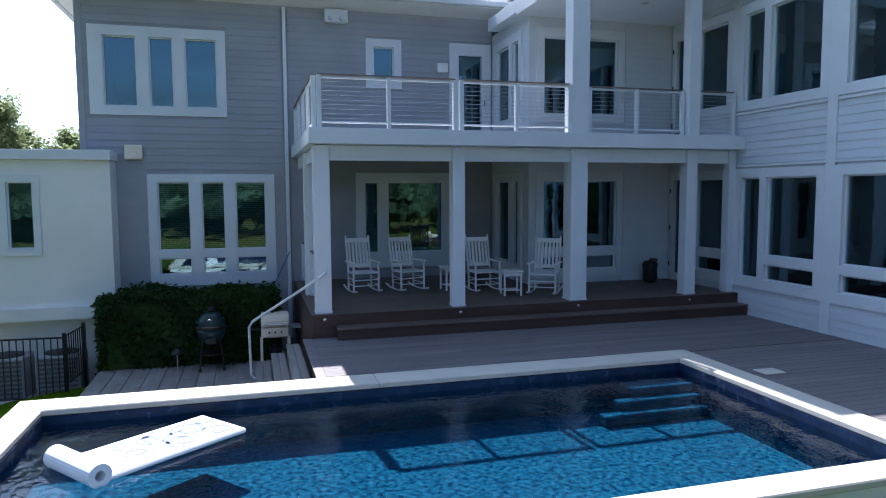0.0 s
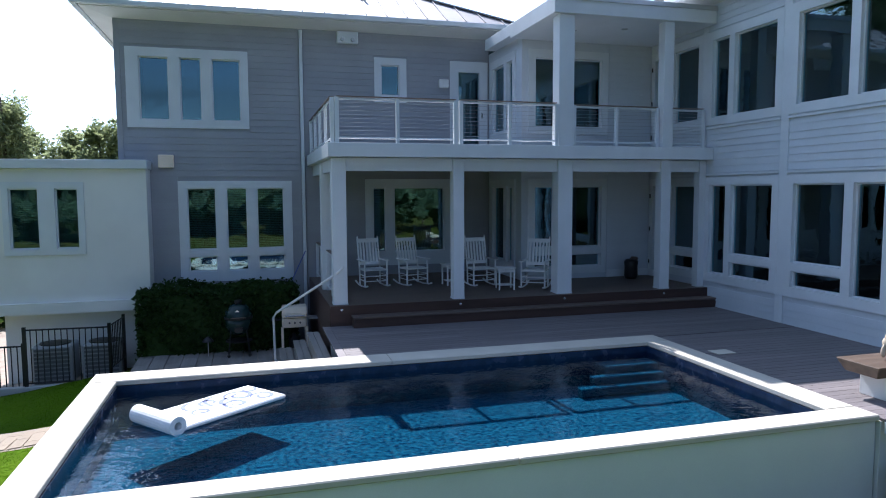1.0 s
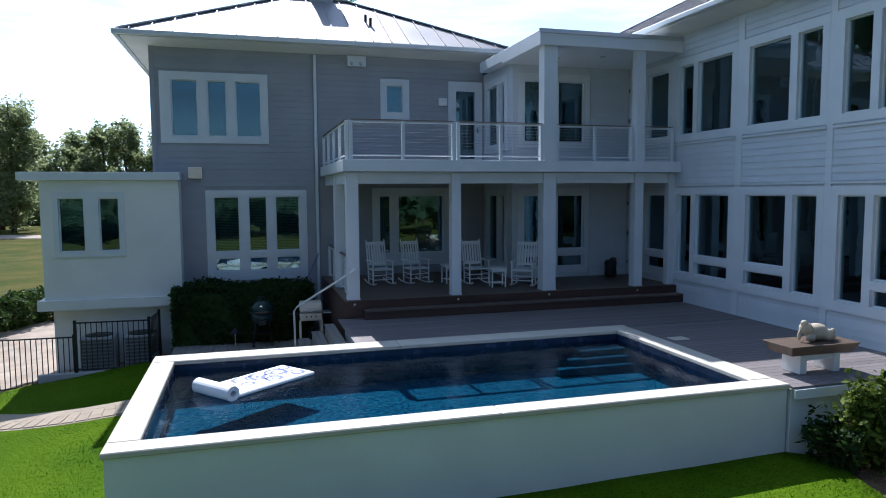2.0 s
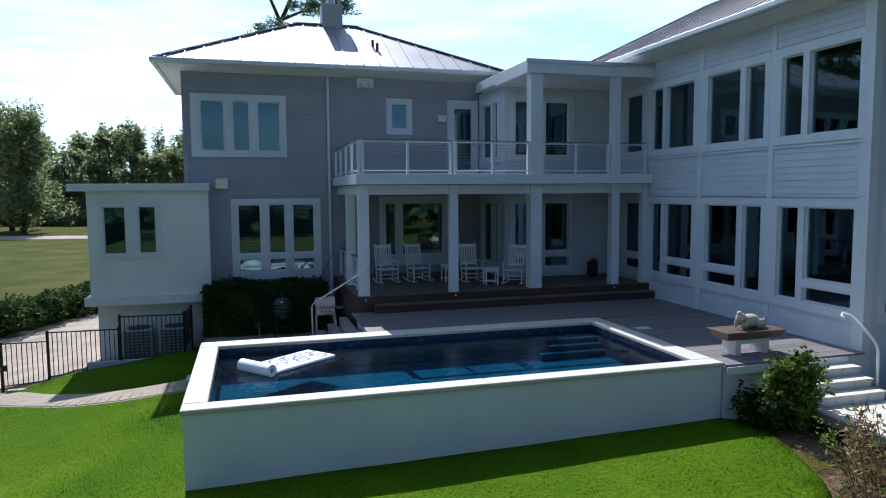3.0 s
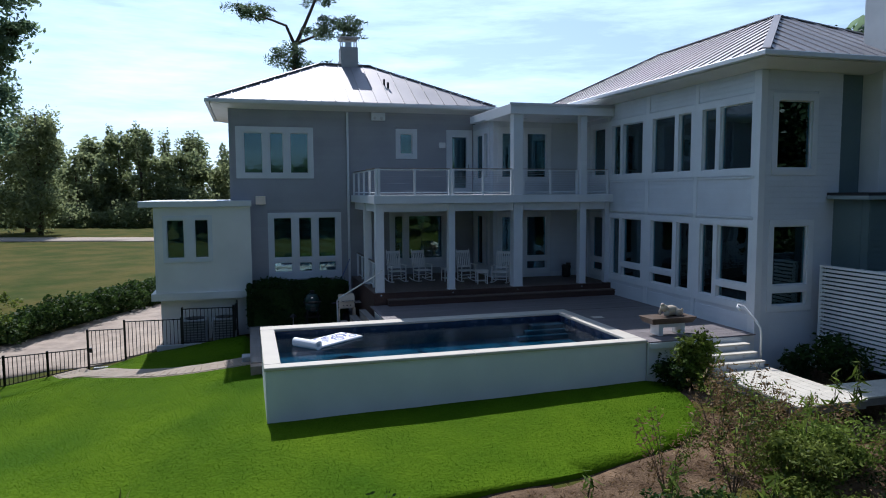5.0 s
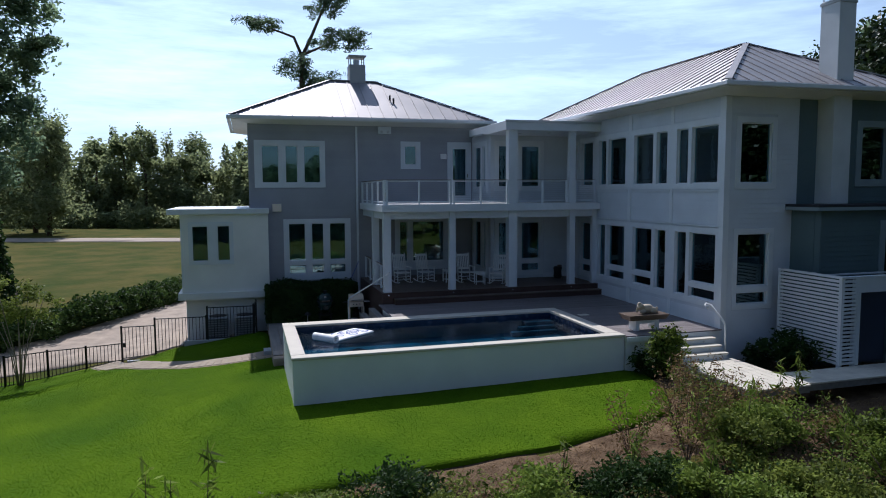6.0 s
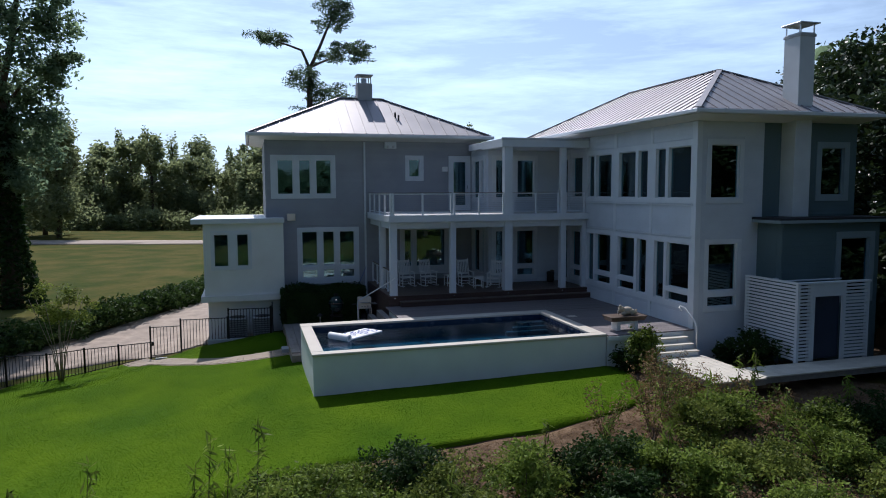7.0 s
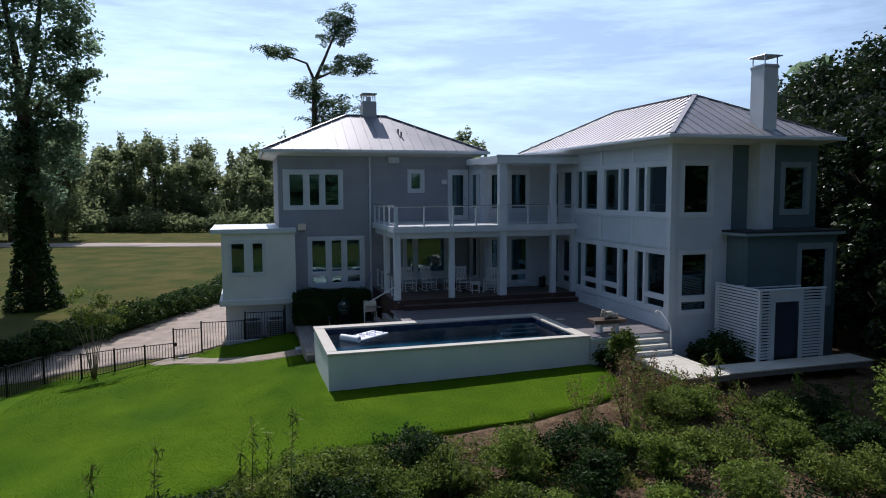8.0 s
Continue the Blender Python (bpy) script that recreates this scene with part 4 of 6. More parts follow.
# ---- two-storey porch ----
porch = thing("porch", (4.0, 2.3, 0.0), "white two-storey porch with square columns, a balcony and cable railings", "porch")
part("floor_base", boxes(((-0.02, 0.22, -1.2), (8.03, 4.74, 0.345))), RED_WOOD, porch)
part("fascia", boxes(((-0.04, 0.185, 0.002), (8.03, 0.218, 0.376)), ((-0.055, 0.22, -0.9), (-0.022, 4.74, 0.376))), RED_WOOD, porch, "red-stained edge board")
fb = unit_mesh("floor_board", PORCH_WOOD, (0, 0, -0.03), (1, 0.134, 0))
y = 0.19
while y < 4.65:
    for a, b in (((-0.05, 3.9), (3.9, 8.03)) if int(y * 100) % 2 else ((-0.05, 5.2), (5.2, 8.03))):
        piece("floor_board", fb, porch, Matrix.Translation((a + 0.002, y, 0.38)) @ Matrix.Diagonal((b - a - 0.004, 1, 1, 1)))
    y += 0.14
st = part("step", boxes(((0.34, -0.09, 0.002), (8.04, 0.18, 0.165))), RED_WOOD, porch, "red-stained step")
for a, b in ((0.33, 4.2), (4.203, 8.04)):
    part("tread", boxes(((a, -0.11, 0.167), (b, 0.183, 0.2)), bevel=0.006), PORCH_WOOD, st)
for x in (0.16, 2.45, 4.65, 6.95):
    bm = lathe((0, 0, 0), ((0.028, 0), (0.028, 0.01), (0.015, 0.014)), 10)
    bmesh.ops.transform(bm, matrix=pose(x, 0.184, 0.3, 90), verts=bm.verts)
    part("step_light", bm, CHROME, porch, "small round step light")
COLS = ((0.03, 0.29, 0.3), (2.35, 2.57, 0.3), (4.55, 4.87, 0.3), (6.92, 7.15, 0.3))
for a, b, yv in COLS:
    c = part("column", boxes(((a, yv, 0.382), (b, yv + (b - a), 3.1)), bevel=0.008), TRIM, porch, "white square column")
    part("plinth", boxes(((a - 0.008, yv - 0.008, 0.381), (b + 0.008, yv + (b - a) + 0.008, 0.41))), TRIM, c)
part("column", boxes(((0.03, 2.35, 0.382), (0.27, 2.59, 3.1)), bevel=0.008), TRIM, porch, "white square column")
part("column", boxes(((7.86, 0.32, 0.382), (8.02, 0.5, 3.1))), TRIM, porch)
for a, b in (((0.29, 0.36, 2.86), (2.35, 0.5, 3.1)), ((2.57, 0.36, 2.86), (4.55, 0.5, 3.1)), ((4.87, 0.36, 2.86), (6.92, 0.5, 3.1)), ((7.15, 0.36, 2.86), (7.86, 0.5, 3.1)), ((0.08, 0.56, 2.86), (0.22, 2.35, 3.1)), ((0.08, 2.59, 2.86), (0.22, 4.74, 3.1))):
    part("beam", boxes((a, b)), TRIM, porch, "white beam")
part("balcony_slab", boxes(((-0.05, 0.1, 3.11), (8.03, 4.74, 3.36)), bevel=0.006), TRIM, porch, "white balcony edge")
# added sheet, pale so that it reflects sun onto the upper storey
part("balcony_floor", boxes(((0.12, 0.26, 3.363), (4.63, 4.7, 3.374)), ((4.63, 0.26, 3.363), (7.98, 2.46, 3.374))), CEIL, porch, "balcony floor kept pale to bounce light upward")
part("porch_ceiling", boxes(((0.24, 0.51, 3.06), (8.0, 2.48, 3.105)), ((0.24, 2.482, 3.06), (4.64, 4.73, 3.105))), CEIL, porch)
part("column", boxes(((4.50, 0.2, 3.362), (4.83, 0.5, 5.92)), bevel=0.008), TRIM, porch, "white square column")
part("column", boxes(((6.86, 0.2, 3.362), (7.09, 0.42, 5.92)), bevel=0.008), TRIM, porch, "white square column")
part("porch_roof", boxes(((4.36, 0.12, 5.92), (8.03, 2.48, 6.24)), ((4.36, 2.48, 5.98), (4.64, 4.2, 6.24)), bevel=0.008), TRIM, porch, "flat white porch roof")
part("roof_edge", boxes(((4.33, 0.09, 6.18), (8.03, 0.118, 6.27))), STEEL, porch)
for x, yv in ((5.4, 1.4), (6.4, 1.0)):
    part("downlight", lathe((x, yv, 5.905), ((0.07, 0), (0.07, 0.014), (0.05, 0.014)), 14), CHROME, porch)


def railing(name, a, b, z0, z1, mids=1):
    """A cable railing from a to b: posts, top and bottom rail, cables."""
    a, b = Vector((*a, 0)), Vector((*b, 0))
    d = (b - a).normalized()
    r = part("railing", tube([(a.x, a.y, z1 - 0.05), (b.x, b.y, z1 - 0.05)], 0.022, 6), TRIM, porch, "white cable railing")
    n = Vector((-d.y, d.x, 0))
    top = bmesh.new()
    v = []
    for p in (a, b):
        for s in (-0.04, 0.04):
            for z in (z1 - 0.016, z1):
                v.append(top.verts.new((p.x + n.x * s, p.y + n.y * s, z)))
    for f in ((0, 1, 3, 2), (4, 6, 7, 5), (0, 4, 5, 1), (2, 3, 7, 6), (1, 5, 7, 3), (0, 2, 6, 4)):
        top.faces.new([v[i] for i in f])
    bmesh.ops.recalc_face_normals(top, faces=top.faces)
    part("cap_rail", top, CAP_WOOD, r, "weathered wooden cap")
    part("bottom_rail", tube([(a.x, a.y, z0 + 0.09), (b.x, b.y, z0 + 0.09)], 0.018, 6), TRIM, r)
    for k in range(mids + 2):
        p = a.lerp(b, k / (mids + 1))
        s = 0.03 if 0 < k < mids + 1 else 0.035
        part("rail_post", boxes(((p.x - s, p.y - s, z0), (p.x + s, p.y + s, z1 - 0.022))), TRIM, r)
    for k in range(9):
        z = z0 + 0.15 + k * (z1 - z0 - 0.24) / 8.4
        part("cable", tube([(a.x, a.y, z), (b.x, b.y, z)], 0.0032, 5), CABLE, r)


ZB, ZT = 3.362, 4.2
railing("r", (0.13, 0.19), (2.36, 0.19), ZB, ZT)
railing("r", (2.47, 0.19), (4.44, 0.19), ZB, ZT)
railing("r", (0.05, 0.26), (0.05, 4.65), ZB, ZT, 3)
railing("r", (4.90, 0.34), (6.80, 0.34), ZB, ZT)
railing("r", (7.15, 0.36), (7.93, 0.36), ZB, ZT, 0)
railing("r", (0.15, 2.66), (0.15, 4.65), 0.382, 1.25, 1)
railing("r", (0.15, 0.62), (0.15, 2.3), 0.382, 1.25, 1)

# ---- annex ----
AF = facing_front(4.1)
annex = thing("annex", (-5.2, 5.5, -2.0), "white flat-roofed annex cantilevered over a set-back base", "house")
AW = (-6.45, -4.88, 1.15, 2.72)
part("wall", cut_sheet(AF, -6.72, -3.62, -0.02, 3.0, [(AW[0] + 0.03, AW[1] - 0.03, AW[2] + 0.03, AW[3] - 0.03)], -0.2, 0.0), STUCCO, annex)
part("side_wall", boxes(((-6.72, 4.302, -0.02), (-6.52, 8.5, 3.0)), ((-6.52, 8.3, -0.02), (-4.27, 8.5, 3.0))), STUCCO, annex)
part("side_wall", boxes(((-3.82, 4.302, -0.02), (-3.62, 4.768, 3.0))), STUCCO, annex)
part("room_floor", boxes(((-6.5, 4.31, 0.0), (-4.27, 8.29, 0.2)), ((-6.5, 4.31, 2.9), (-4.27, 8.29, 2.99))), ROOM, annex)
window(annex, AF, *AW, [(-6.33, -5.77, 1.28, 2.58), (-5.45, -5.0, 1.28, 2.58)], "two dark narrow lights with blinds", blinds=(0, 1))
part("band", boxes(((-6.86, 3.98, -0.12), (-3.60, 4.098, 0.12)), ((-6.86, 4.098, -0.12), (-6.722, 8.5, 0.12))), STUCCO, annex, "white projecting band")
part("flat_roof", boxes(((-7.16, 3.98, 3.002), (-3.58, 4.768, 3.2)), ((-7.16, 4.768, 3.002), (-4.27, 8.7, 3.2)), bevel=0.008), TRIM, annex, "flat white roof slab")
part("base_wall", boxes(((-6.62, 4.4, -2.3), (-3.7, 4.6, -0.12)), ((-6.62, 4.6, -2.4), (-6.42, 8.4, -0.12))), STUCCO, annex, "set-back pale base")

# ---- plants: helpers ----
RNG = np.random.default_rng(7)


def leaf_mesh(name, centres, size, mat, aspect=0.5, droop=0.0, up=None):
    """Many small leaves, each a folded diamond, as one mesh."""
    n = len(centres)
    c = np.asarray(centres, dtype=float)
    a = RNG.normal(size=(n, 3))
    a[:, 2] = a[:, 2] * 0.7 - droop
    if up is not None:
        a = a * 0.35 + np.array(up)
    a /= np.linalg.norm(a, axis=1)[:, None]
    b = np.cross(a, RNG.normal(size=(n, 3)))
    b /= np.linalg.norm(b, axis=1)[:, None]
    s = size * RNG.uniform(0.6, 1.35, (n, 1))
    v = np.empty((n, 4, 3))
    v[:, 0], v[:, 1] = c - a * s, c + b * s * aspect
    v[:, 2], v[:, 3] = c + a * s, c - b * s * aspect
    me = bpy.data.meshes.new(name)
    me.vertices.add(n * 4)
    me.vertices.foreach_set("co", v.reshape(-1).astype(np.float32))
    me.loops.add(n * 4)
    me.loops.foreach_set("vertex_index", np.arange(n * 4, dtype=np.int32))
    me.polygons.add(n)
    me.polygons.foreach_set("loop_start", np.arange(0, n * 4, 4, dtype=np.int32))
    me.update(calc_edges=True)
    me.materials.append(mat)
    return me


def leaf_part(name, centres, size, mat, parent, label="", **kw):
    ob = new(name, leaf_mesh(name, np.asarray(centres) - np.array(ORIGIN[parent]), size, mat, **kw))
    ob.parent = parent
    ORIGIN[ob] = ORIGIN[parent]
    if label:
        tagged(ob, label)
    return ob


def blob(c, r, n, hollow=0.55):
    """Points for leaves about one clump, uneven in outline."""
    d = RNG.normal(size=(n, 3))
    d /= np.linalg.norm(d, axis=1)[:, None]
    ph = RNG.uniform(0, 6.28, 3)
    k = 1 + 0.18 * np.sin(5 * d[:, 0] + ph[0]) + 0.15 * np.sin(6 * d[:, 1] + ph[1]) + 0.15 * np.sin(7 * d[:, 2] + ph[2])
    q = (RNG.uniform(hollow ** 3, 1, n) ** (1 / 3)) * k
    return np.array(c) + d * q[:, None] * np.array(r)


def clumps(c, r, n_blobs, n, small=0.42):
    """Several clumps that fill one larger crown."""
    out = []
    for p in blob(c, np.array(r) * 0.75, n_blobs, 0.3):
        s = small * RNG.uniform(0.7, 1.2)
        out.append(blob(p, np.array(r) * s, n // n_blobs, 0.35))
    return np.concatenate(out)


def tree(name, base, trunk, limbs, leaves, size, mat, label, bark=BARK, ivy=None, aspect=0.5, droop=0.0, group=""):
    """trunk and limbs: lists of (point, radius) from the base; leaves: points."""
    t = thing(name, base, label, "tree", group)
    b = Vector(base)
    part("trunk", tube([b + Vector(p) for p, _ in trunk], [r for _, r in trunk], 9), bark, t, smooth=True)
    for l in limbs:
        part("limb", tube([b + Vector(p) for p, _ in l], [r for _, r in l], 6), bark, t, smooth=True)
    leaf_part("crown", leaves + np.array(base), size, mat, t, aspect=aspect, droop=droop)
    if ivy is not None:
        leaf_part("ivy", ivy + np.array(base), 0.16, LEAF_HEDGE, t, "dark ivy up the trunk")
    return t


def shrub(base, r, h, n, size, mat, label, category="shrub", name="shrub", blobs=9, group="", stems=5, aspect=0.45):
    s = thing(name, base, label, category, group)
    for k in range(stems):
        a = k * 6.28 / stems + RNG.uniform(0, 1)
        e = Vector((r * 0.6 * math.cos(a), r * 0.6 * math.sin(a), h * RNG.uniform(0.6, 0.9)))
        part("stem", tube([Vector(base) - Vector((0, 0, 0.06)), Vector(base) + e * 0.5 + Vector((0, 0, h * 0.1)), Vector(base) + e], [0.018, 0.012, 0.005], 5), BARK, s)
    leaf_part("foliage", clumps((base[0], base[1], base[2] + h * 0.52), (r, r, h * 0.5), blobs, n, 0.5 if blobs < 10 else 0.34), size, mat, s, aspect=aspect)
    return s


def box_leaves(a, b, n, round_=0.08):
    """Points over the top and sides of a clipped block."""
    a, b = np.array(a), np.array(b)
    sz = b - a
    areas = np.array([sz[0] * sz[1], sz[0] * sz[2], sz[0] * sz[2], sz[1] * sz[2], sz[1] * sz[2]])
    k = RNG.choice(5, n, p=areas / areas.sum())
    p = a + RNG.random((n, 3)) * sz
    p[k == 0, 2] = b[2]
    p[k == 1, 1] = a[1]
    p[k == 2, 1] = b[1]
    p[k == 3, 0] = a[0]
    p[k == 4, 0] = b[0]
    bump = 0.06 * np.sin(p[:, 0] * 4.1 + p[:, 2] * 3) + 0.05 * np.sin(p[:, 1] * 5 + p[:, 0] * 2.2)
    p[:, 2] += np.where(k == 0, bump, 0)
    p[:, 1] += np.where((k == 1) | (k == 2), bump, 0)
    return p + RNG.normal(0, 0.035, (n, 3))


# ---- trees and woods ----
def far_woods(name, spots, mat, size, n, label):
    """A distant wood as one mesh of leaves and trunks."""
    pts, bm = [], bmesh.new()
    for x, y, h, r in spots:
        z = level(x, y)
        tube([(x, y, z - 0.2), (x + RNG.uniform(-0.4, 0.4), y, z + h * 0.5), (x + RNG.uniform(-0.8, 0.8), y, z + h * 0.9)], [0.02 * h, 0.014 * h, 0.004 * h], 6, bm=bm)
        top = RNG.uniform(0.3, 0.62)
        pts.append(clumps((x, y, z + h * (0.5 + top / 2)), (r, r, h * (1 - top) * 0.55), 9, n, 0.42))
        pts.append(clumps((x + RNG.uniform(-2, 2), y - RNG.uniform(0, 3), z + h * 0.22), (r * 0.9, r * 0.8, h * 0.24), 6, n // 2, 0.45))
        pts.append(clumps((x + RNG.uniform(-2, 2), y + RNG.uniform(-1, 3), z + h * 0.42), (r * 1.1, r * 0.9, h * 0.2), 8, int(n * 0.6), 0.45))
    me = leaf_mesh(name, np.concatenate(pts), size, mat)
    ob = tagged(new(name, me), label, "woods", kind="stuff")
    ORIGIN[ob] = Vector((0, 0, 0))
    part("trunks", bm, BARK, ob)
    return ob


spots = []
for k in range(58):
    x = -125 + k * 3.1 + RNG.uniform(-1.5, 1.5)
    y = 112 - 0.36 * (x + 9) + RNG.uniform(-2, 14)
    spots.append((x, y, RNG.uniform(11.5, 18.5) if x > -48 else RNG.uniform(13, 20), RNG.uniform(2.6, 4.6)))
for k in range(26):
    x = -60 + k * 4.2 + RNG.uniform(-2, 2)
    spots.append((x, 150 - 0.36 * (x + 9) + RNG.uniform(0, 12), RNG.uniform(18, 24), RNG.uniform(2.5, 4.0)))
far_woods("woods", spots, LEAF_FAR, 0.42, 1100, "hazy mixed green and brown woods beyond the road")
spots = [(-62 + k * 3.4 + RNG.uniform(-1, 1), -62 + RNG.uniform(-9, 6), RNG.uniform(7, 10.5), RNG.uniform(3.5, 5)) for k in range(40)]
spots += [(19 + RNG.uniform(-2, 4) + 0.3 * k, -13.5 - k * 2.6, RNG.uniform(11, 15), RNG.uniform(3.2, 4.2)) for k in range(9)]
spots += [(34 + RNG.uniform(-4, 8), -44 + k * 4.5 + RNG.uniform(-2, 2), RNG.uniform(12, 17), RNG.uniform(3.5, 5)) for k in range(20)]
spots += [(-33 + RNG.uniform(-5, 3), -34 + k * 3.6, RNG.uniform(11, 16), RNG.uniform(3.4, 4.6)) for k in range(14)]
spots += [(-58 + RNG.uniform(-6, 4), -44 + k * 6 + RNG.uniform(-2, 2), RNG.uniform(12, 18), RNG.uniform(3.5, 5)) for k in range(12)]
far_woods("woods", spots, LEAF_TREE, 0.75, 650, "dense green woods around the garden")
brush = np.concatenate([blob((x, 104 - 0.36 * (x + 9) + RNG.uniform(-1.5, 1.5), level(x, 100) + 1.4), (2.4, 1.6, RNG.uniform(1.2, 3.4)), 620, 0.4) for x in np.arange(-110, 30, 2.2)] +
                       [blob((x, 116 - 0.36 * (x + 9) + RNG.uniform(-3, 4), level(x, 100) + RNG.uniform(3.4, 5.2)), (2.6, 2.2, RNG.uniform(2.8, 4.4)), 900, 0.4) for x in np.arange(-118, 34, 1.9)])
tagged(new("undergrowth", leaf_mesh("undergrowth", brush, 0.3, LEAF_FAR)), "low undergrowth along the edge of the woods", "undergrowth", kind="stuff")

tall_leaves = np.concatenate([clumps((dx, RNG.uniform(-0.8, 0.8), dz), (r * 1.5, r * 1.35, r * 1.2), 18, int(1000 * r), 0.42) for dx, dz, r in (
    (2.7, 18.2, 1.2), (3.2, 16.5, 1.1), (1.8, 14.4, 1.4), (3.3, 14.4, 0.7), (2.0, 13.0, 1.0), (-1.3, 17.0, 1.1), (-1.2, 14.6, 1.2), (0.4, 18.6, 1.3), (1.3, 20.4, 1.4), (-1.6, 20.4, 1.3), (0.4, 22.6, 1.5), (2.6, 21.8, 1.2), (0.8, 16.4, 1.1),
    (-0.4, 12.6, 0.9), (-2.6, 18.8, 1.1), (-2.4, 15.8, 1.0), (0.9, 12.2, 0.8), (-2.9, 12.8, 1.2), (-1.8, 11.0, 1.1), (0.3, 10.4, 1.1), (1.6, 9.2, 1.2), (-0.6, 8.6, 1.1), (0.9, 7.4, 1.1), (-1.9, 9.4, 1.2), (2.3, 10.8, 1.0), (-0.3, 6.6, 0.8))])
ang, hh = RNG.uniform(0, 6.28, 6500), RNG.random(6500) ** 1.2 * 11.5
rad = 1.25 * np.exp(-hh / 3.2) + 0.42 + RNG.normal(0, 0.12, 6500)
tree("tree", (-18.45, 20.8, -2.42), [((0, 0, 0), 0.6), ((0.05, 0, 4), 0.48), ((0.05, 0, 9), 0.42), ((0, 0, 13), 0.36), ((-0.3, 0, 16), 0.2), ((-0.9, 0, 20), 0.12), ((-1.2, 0, 23), 0.04)],
     [[((0.02, 0, 12.6), 0.24), ((0.7, 0, 15.2), 0.18), ((1.2, 0, 18.5), 0.12), ((1.3, 0, 22.5), 0.04)], [((0.02, 0, 11.4), 0.13), ((1.1, 0, 12.9), 0.08), ((3.2, 0, 14.6), 0.03)], [((0.9, 0, 15.8), 0.1), ((2.0, 0, 17.0), 0.06), ((3.3, 0, 17.0), 0.02)],
      [((0, 0, 12.4), 0.12), ((-1.2, 0, 13.4), 0.08), ((-2.6, 0, 15.4), 0.03)], [((1.2, 0, 18.4), 0.09), ((2.2, 0, 19.6), 0.05), ((2.8, 0, 21.5), 0.02)], [((-0.5, 0, 17), 0.1), ((-1.8, 0, 18.2), 0.06), ((-3.0, 0, 18.8), 0.02)]],
     tall_leaves, 0.15, LEAF_TREE, "tall ivy-clad tree with sparse open crown at the field edge", ivy=np.stack([rad * np.cos(ang), rad * np.sin(ang), hh], 1))
for x, y, h, r in ((-32.5, 90, 19.5, 4.6), (-40.2, 91, 18.5, 5.0), (-36.7, 99, 17.5, 4.8), (-46.0, 96, 19.0, 5.2)):
    tree("tree", (x, y, level(x, y)), [((0, 0, -0.1), 0.4), ((0.2, 0, h * 0.4), 0.28), ((0, 0, h * 0.9), 0.06)], [[((0.1, 0, h * 0.3), 0.16), ((1.8, 0.3, h * 0.5), 0.1), ((3.0, 0.4, h * 0.6), 0.04)], [((0.1, 0, h * 0.35), 0.16), ((-1.7, 0.2, h * 0.55), 0.1), ((-2.7, 0.1, h * 0.65), 0.04)]],
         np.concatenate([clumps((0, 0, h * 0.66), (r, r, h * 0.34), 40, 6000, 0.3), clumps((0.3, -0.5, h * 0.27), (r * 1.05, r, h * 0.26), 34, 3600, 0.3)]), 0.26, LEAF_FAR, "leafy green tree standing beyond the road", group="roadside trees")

pine_leaves = np.concatenate([clumps(c, np.array(r) * 1.5, k * 5, n, 0.27) for c, r, k, n in (
    ((-2.5, 0, 17.4), (1.3, 1.1, 0.5), 6, 1500), ((2.3, 0, 19.9), (1.25, 1.1, 0.9), 6, 2000), ((1.9, 0, 18.7), (1.0, 1.0, 0.6), 5, 1100), ((3.1, 0, 16.8), (1.6, 1.2, 0.65), 7, 2100), ((1.5, 0, 16.3), (0.9, 0.9, 0.4), 4, 700),
    ((-0.3, 0, 14.7), (1.4, 1.1, 0.7), 6, 1600), ((1.7, 0, 13.7), (1.7, 1.2, 0.8), 7, 1900), ((0.5, 0, 12.2), (1.2, 1.0, 0.6), 5, 900), ((1.9, 0, 12.6), (1.0, 0.9, 0.5), 4, 700))])
tree("pine_tree", (-0.5, 27.0, -2.2), [((0, 0, 0), 0.36), ((0.05, 0, 8), 0.28), ((0.1, 0, 13), 0.22), ((0.15, 0, 15.6), 0.18)],
     [[((0.15, 0, 15.4), 0.12), ((-0.4, 0, 16.7), 0.09), ((-1.3, 0, 17.0), 0.07), ((-2.8, 0, 17.4), 0.03)], [((0.15, 0, 15.4), 0.15), ((0.9, 0, 17.0), 0.12), ((1.5, 0, 18.4), 0.1), ((2.3, 0, 20.2), 0.04)],
      [((0.15, 0, 15.5), 0.1), ((1.4, 0, 16.1), 0.07), ((3.2, 0, 16.8), 0.03)], [((0.1, 0, 13.2), 0.08), ((0.9, 0, 13.9), 0.06), ((2.2, 0, 13.8), 0.03)]],
     pine_leaves, 0.15, LEAF_PINE, "tall bare-trunked pine with flat needle clusters behind the house", aspect=0.22)

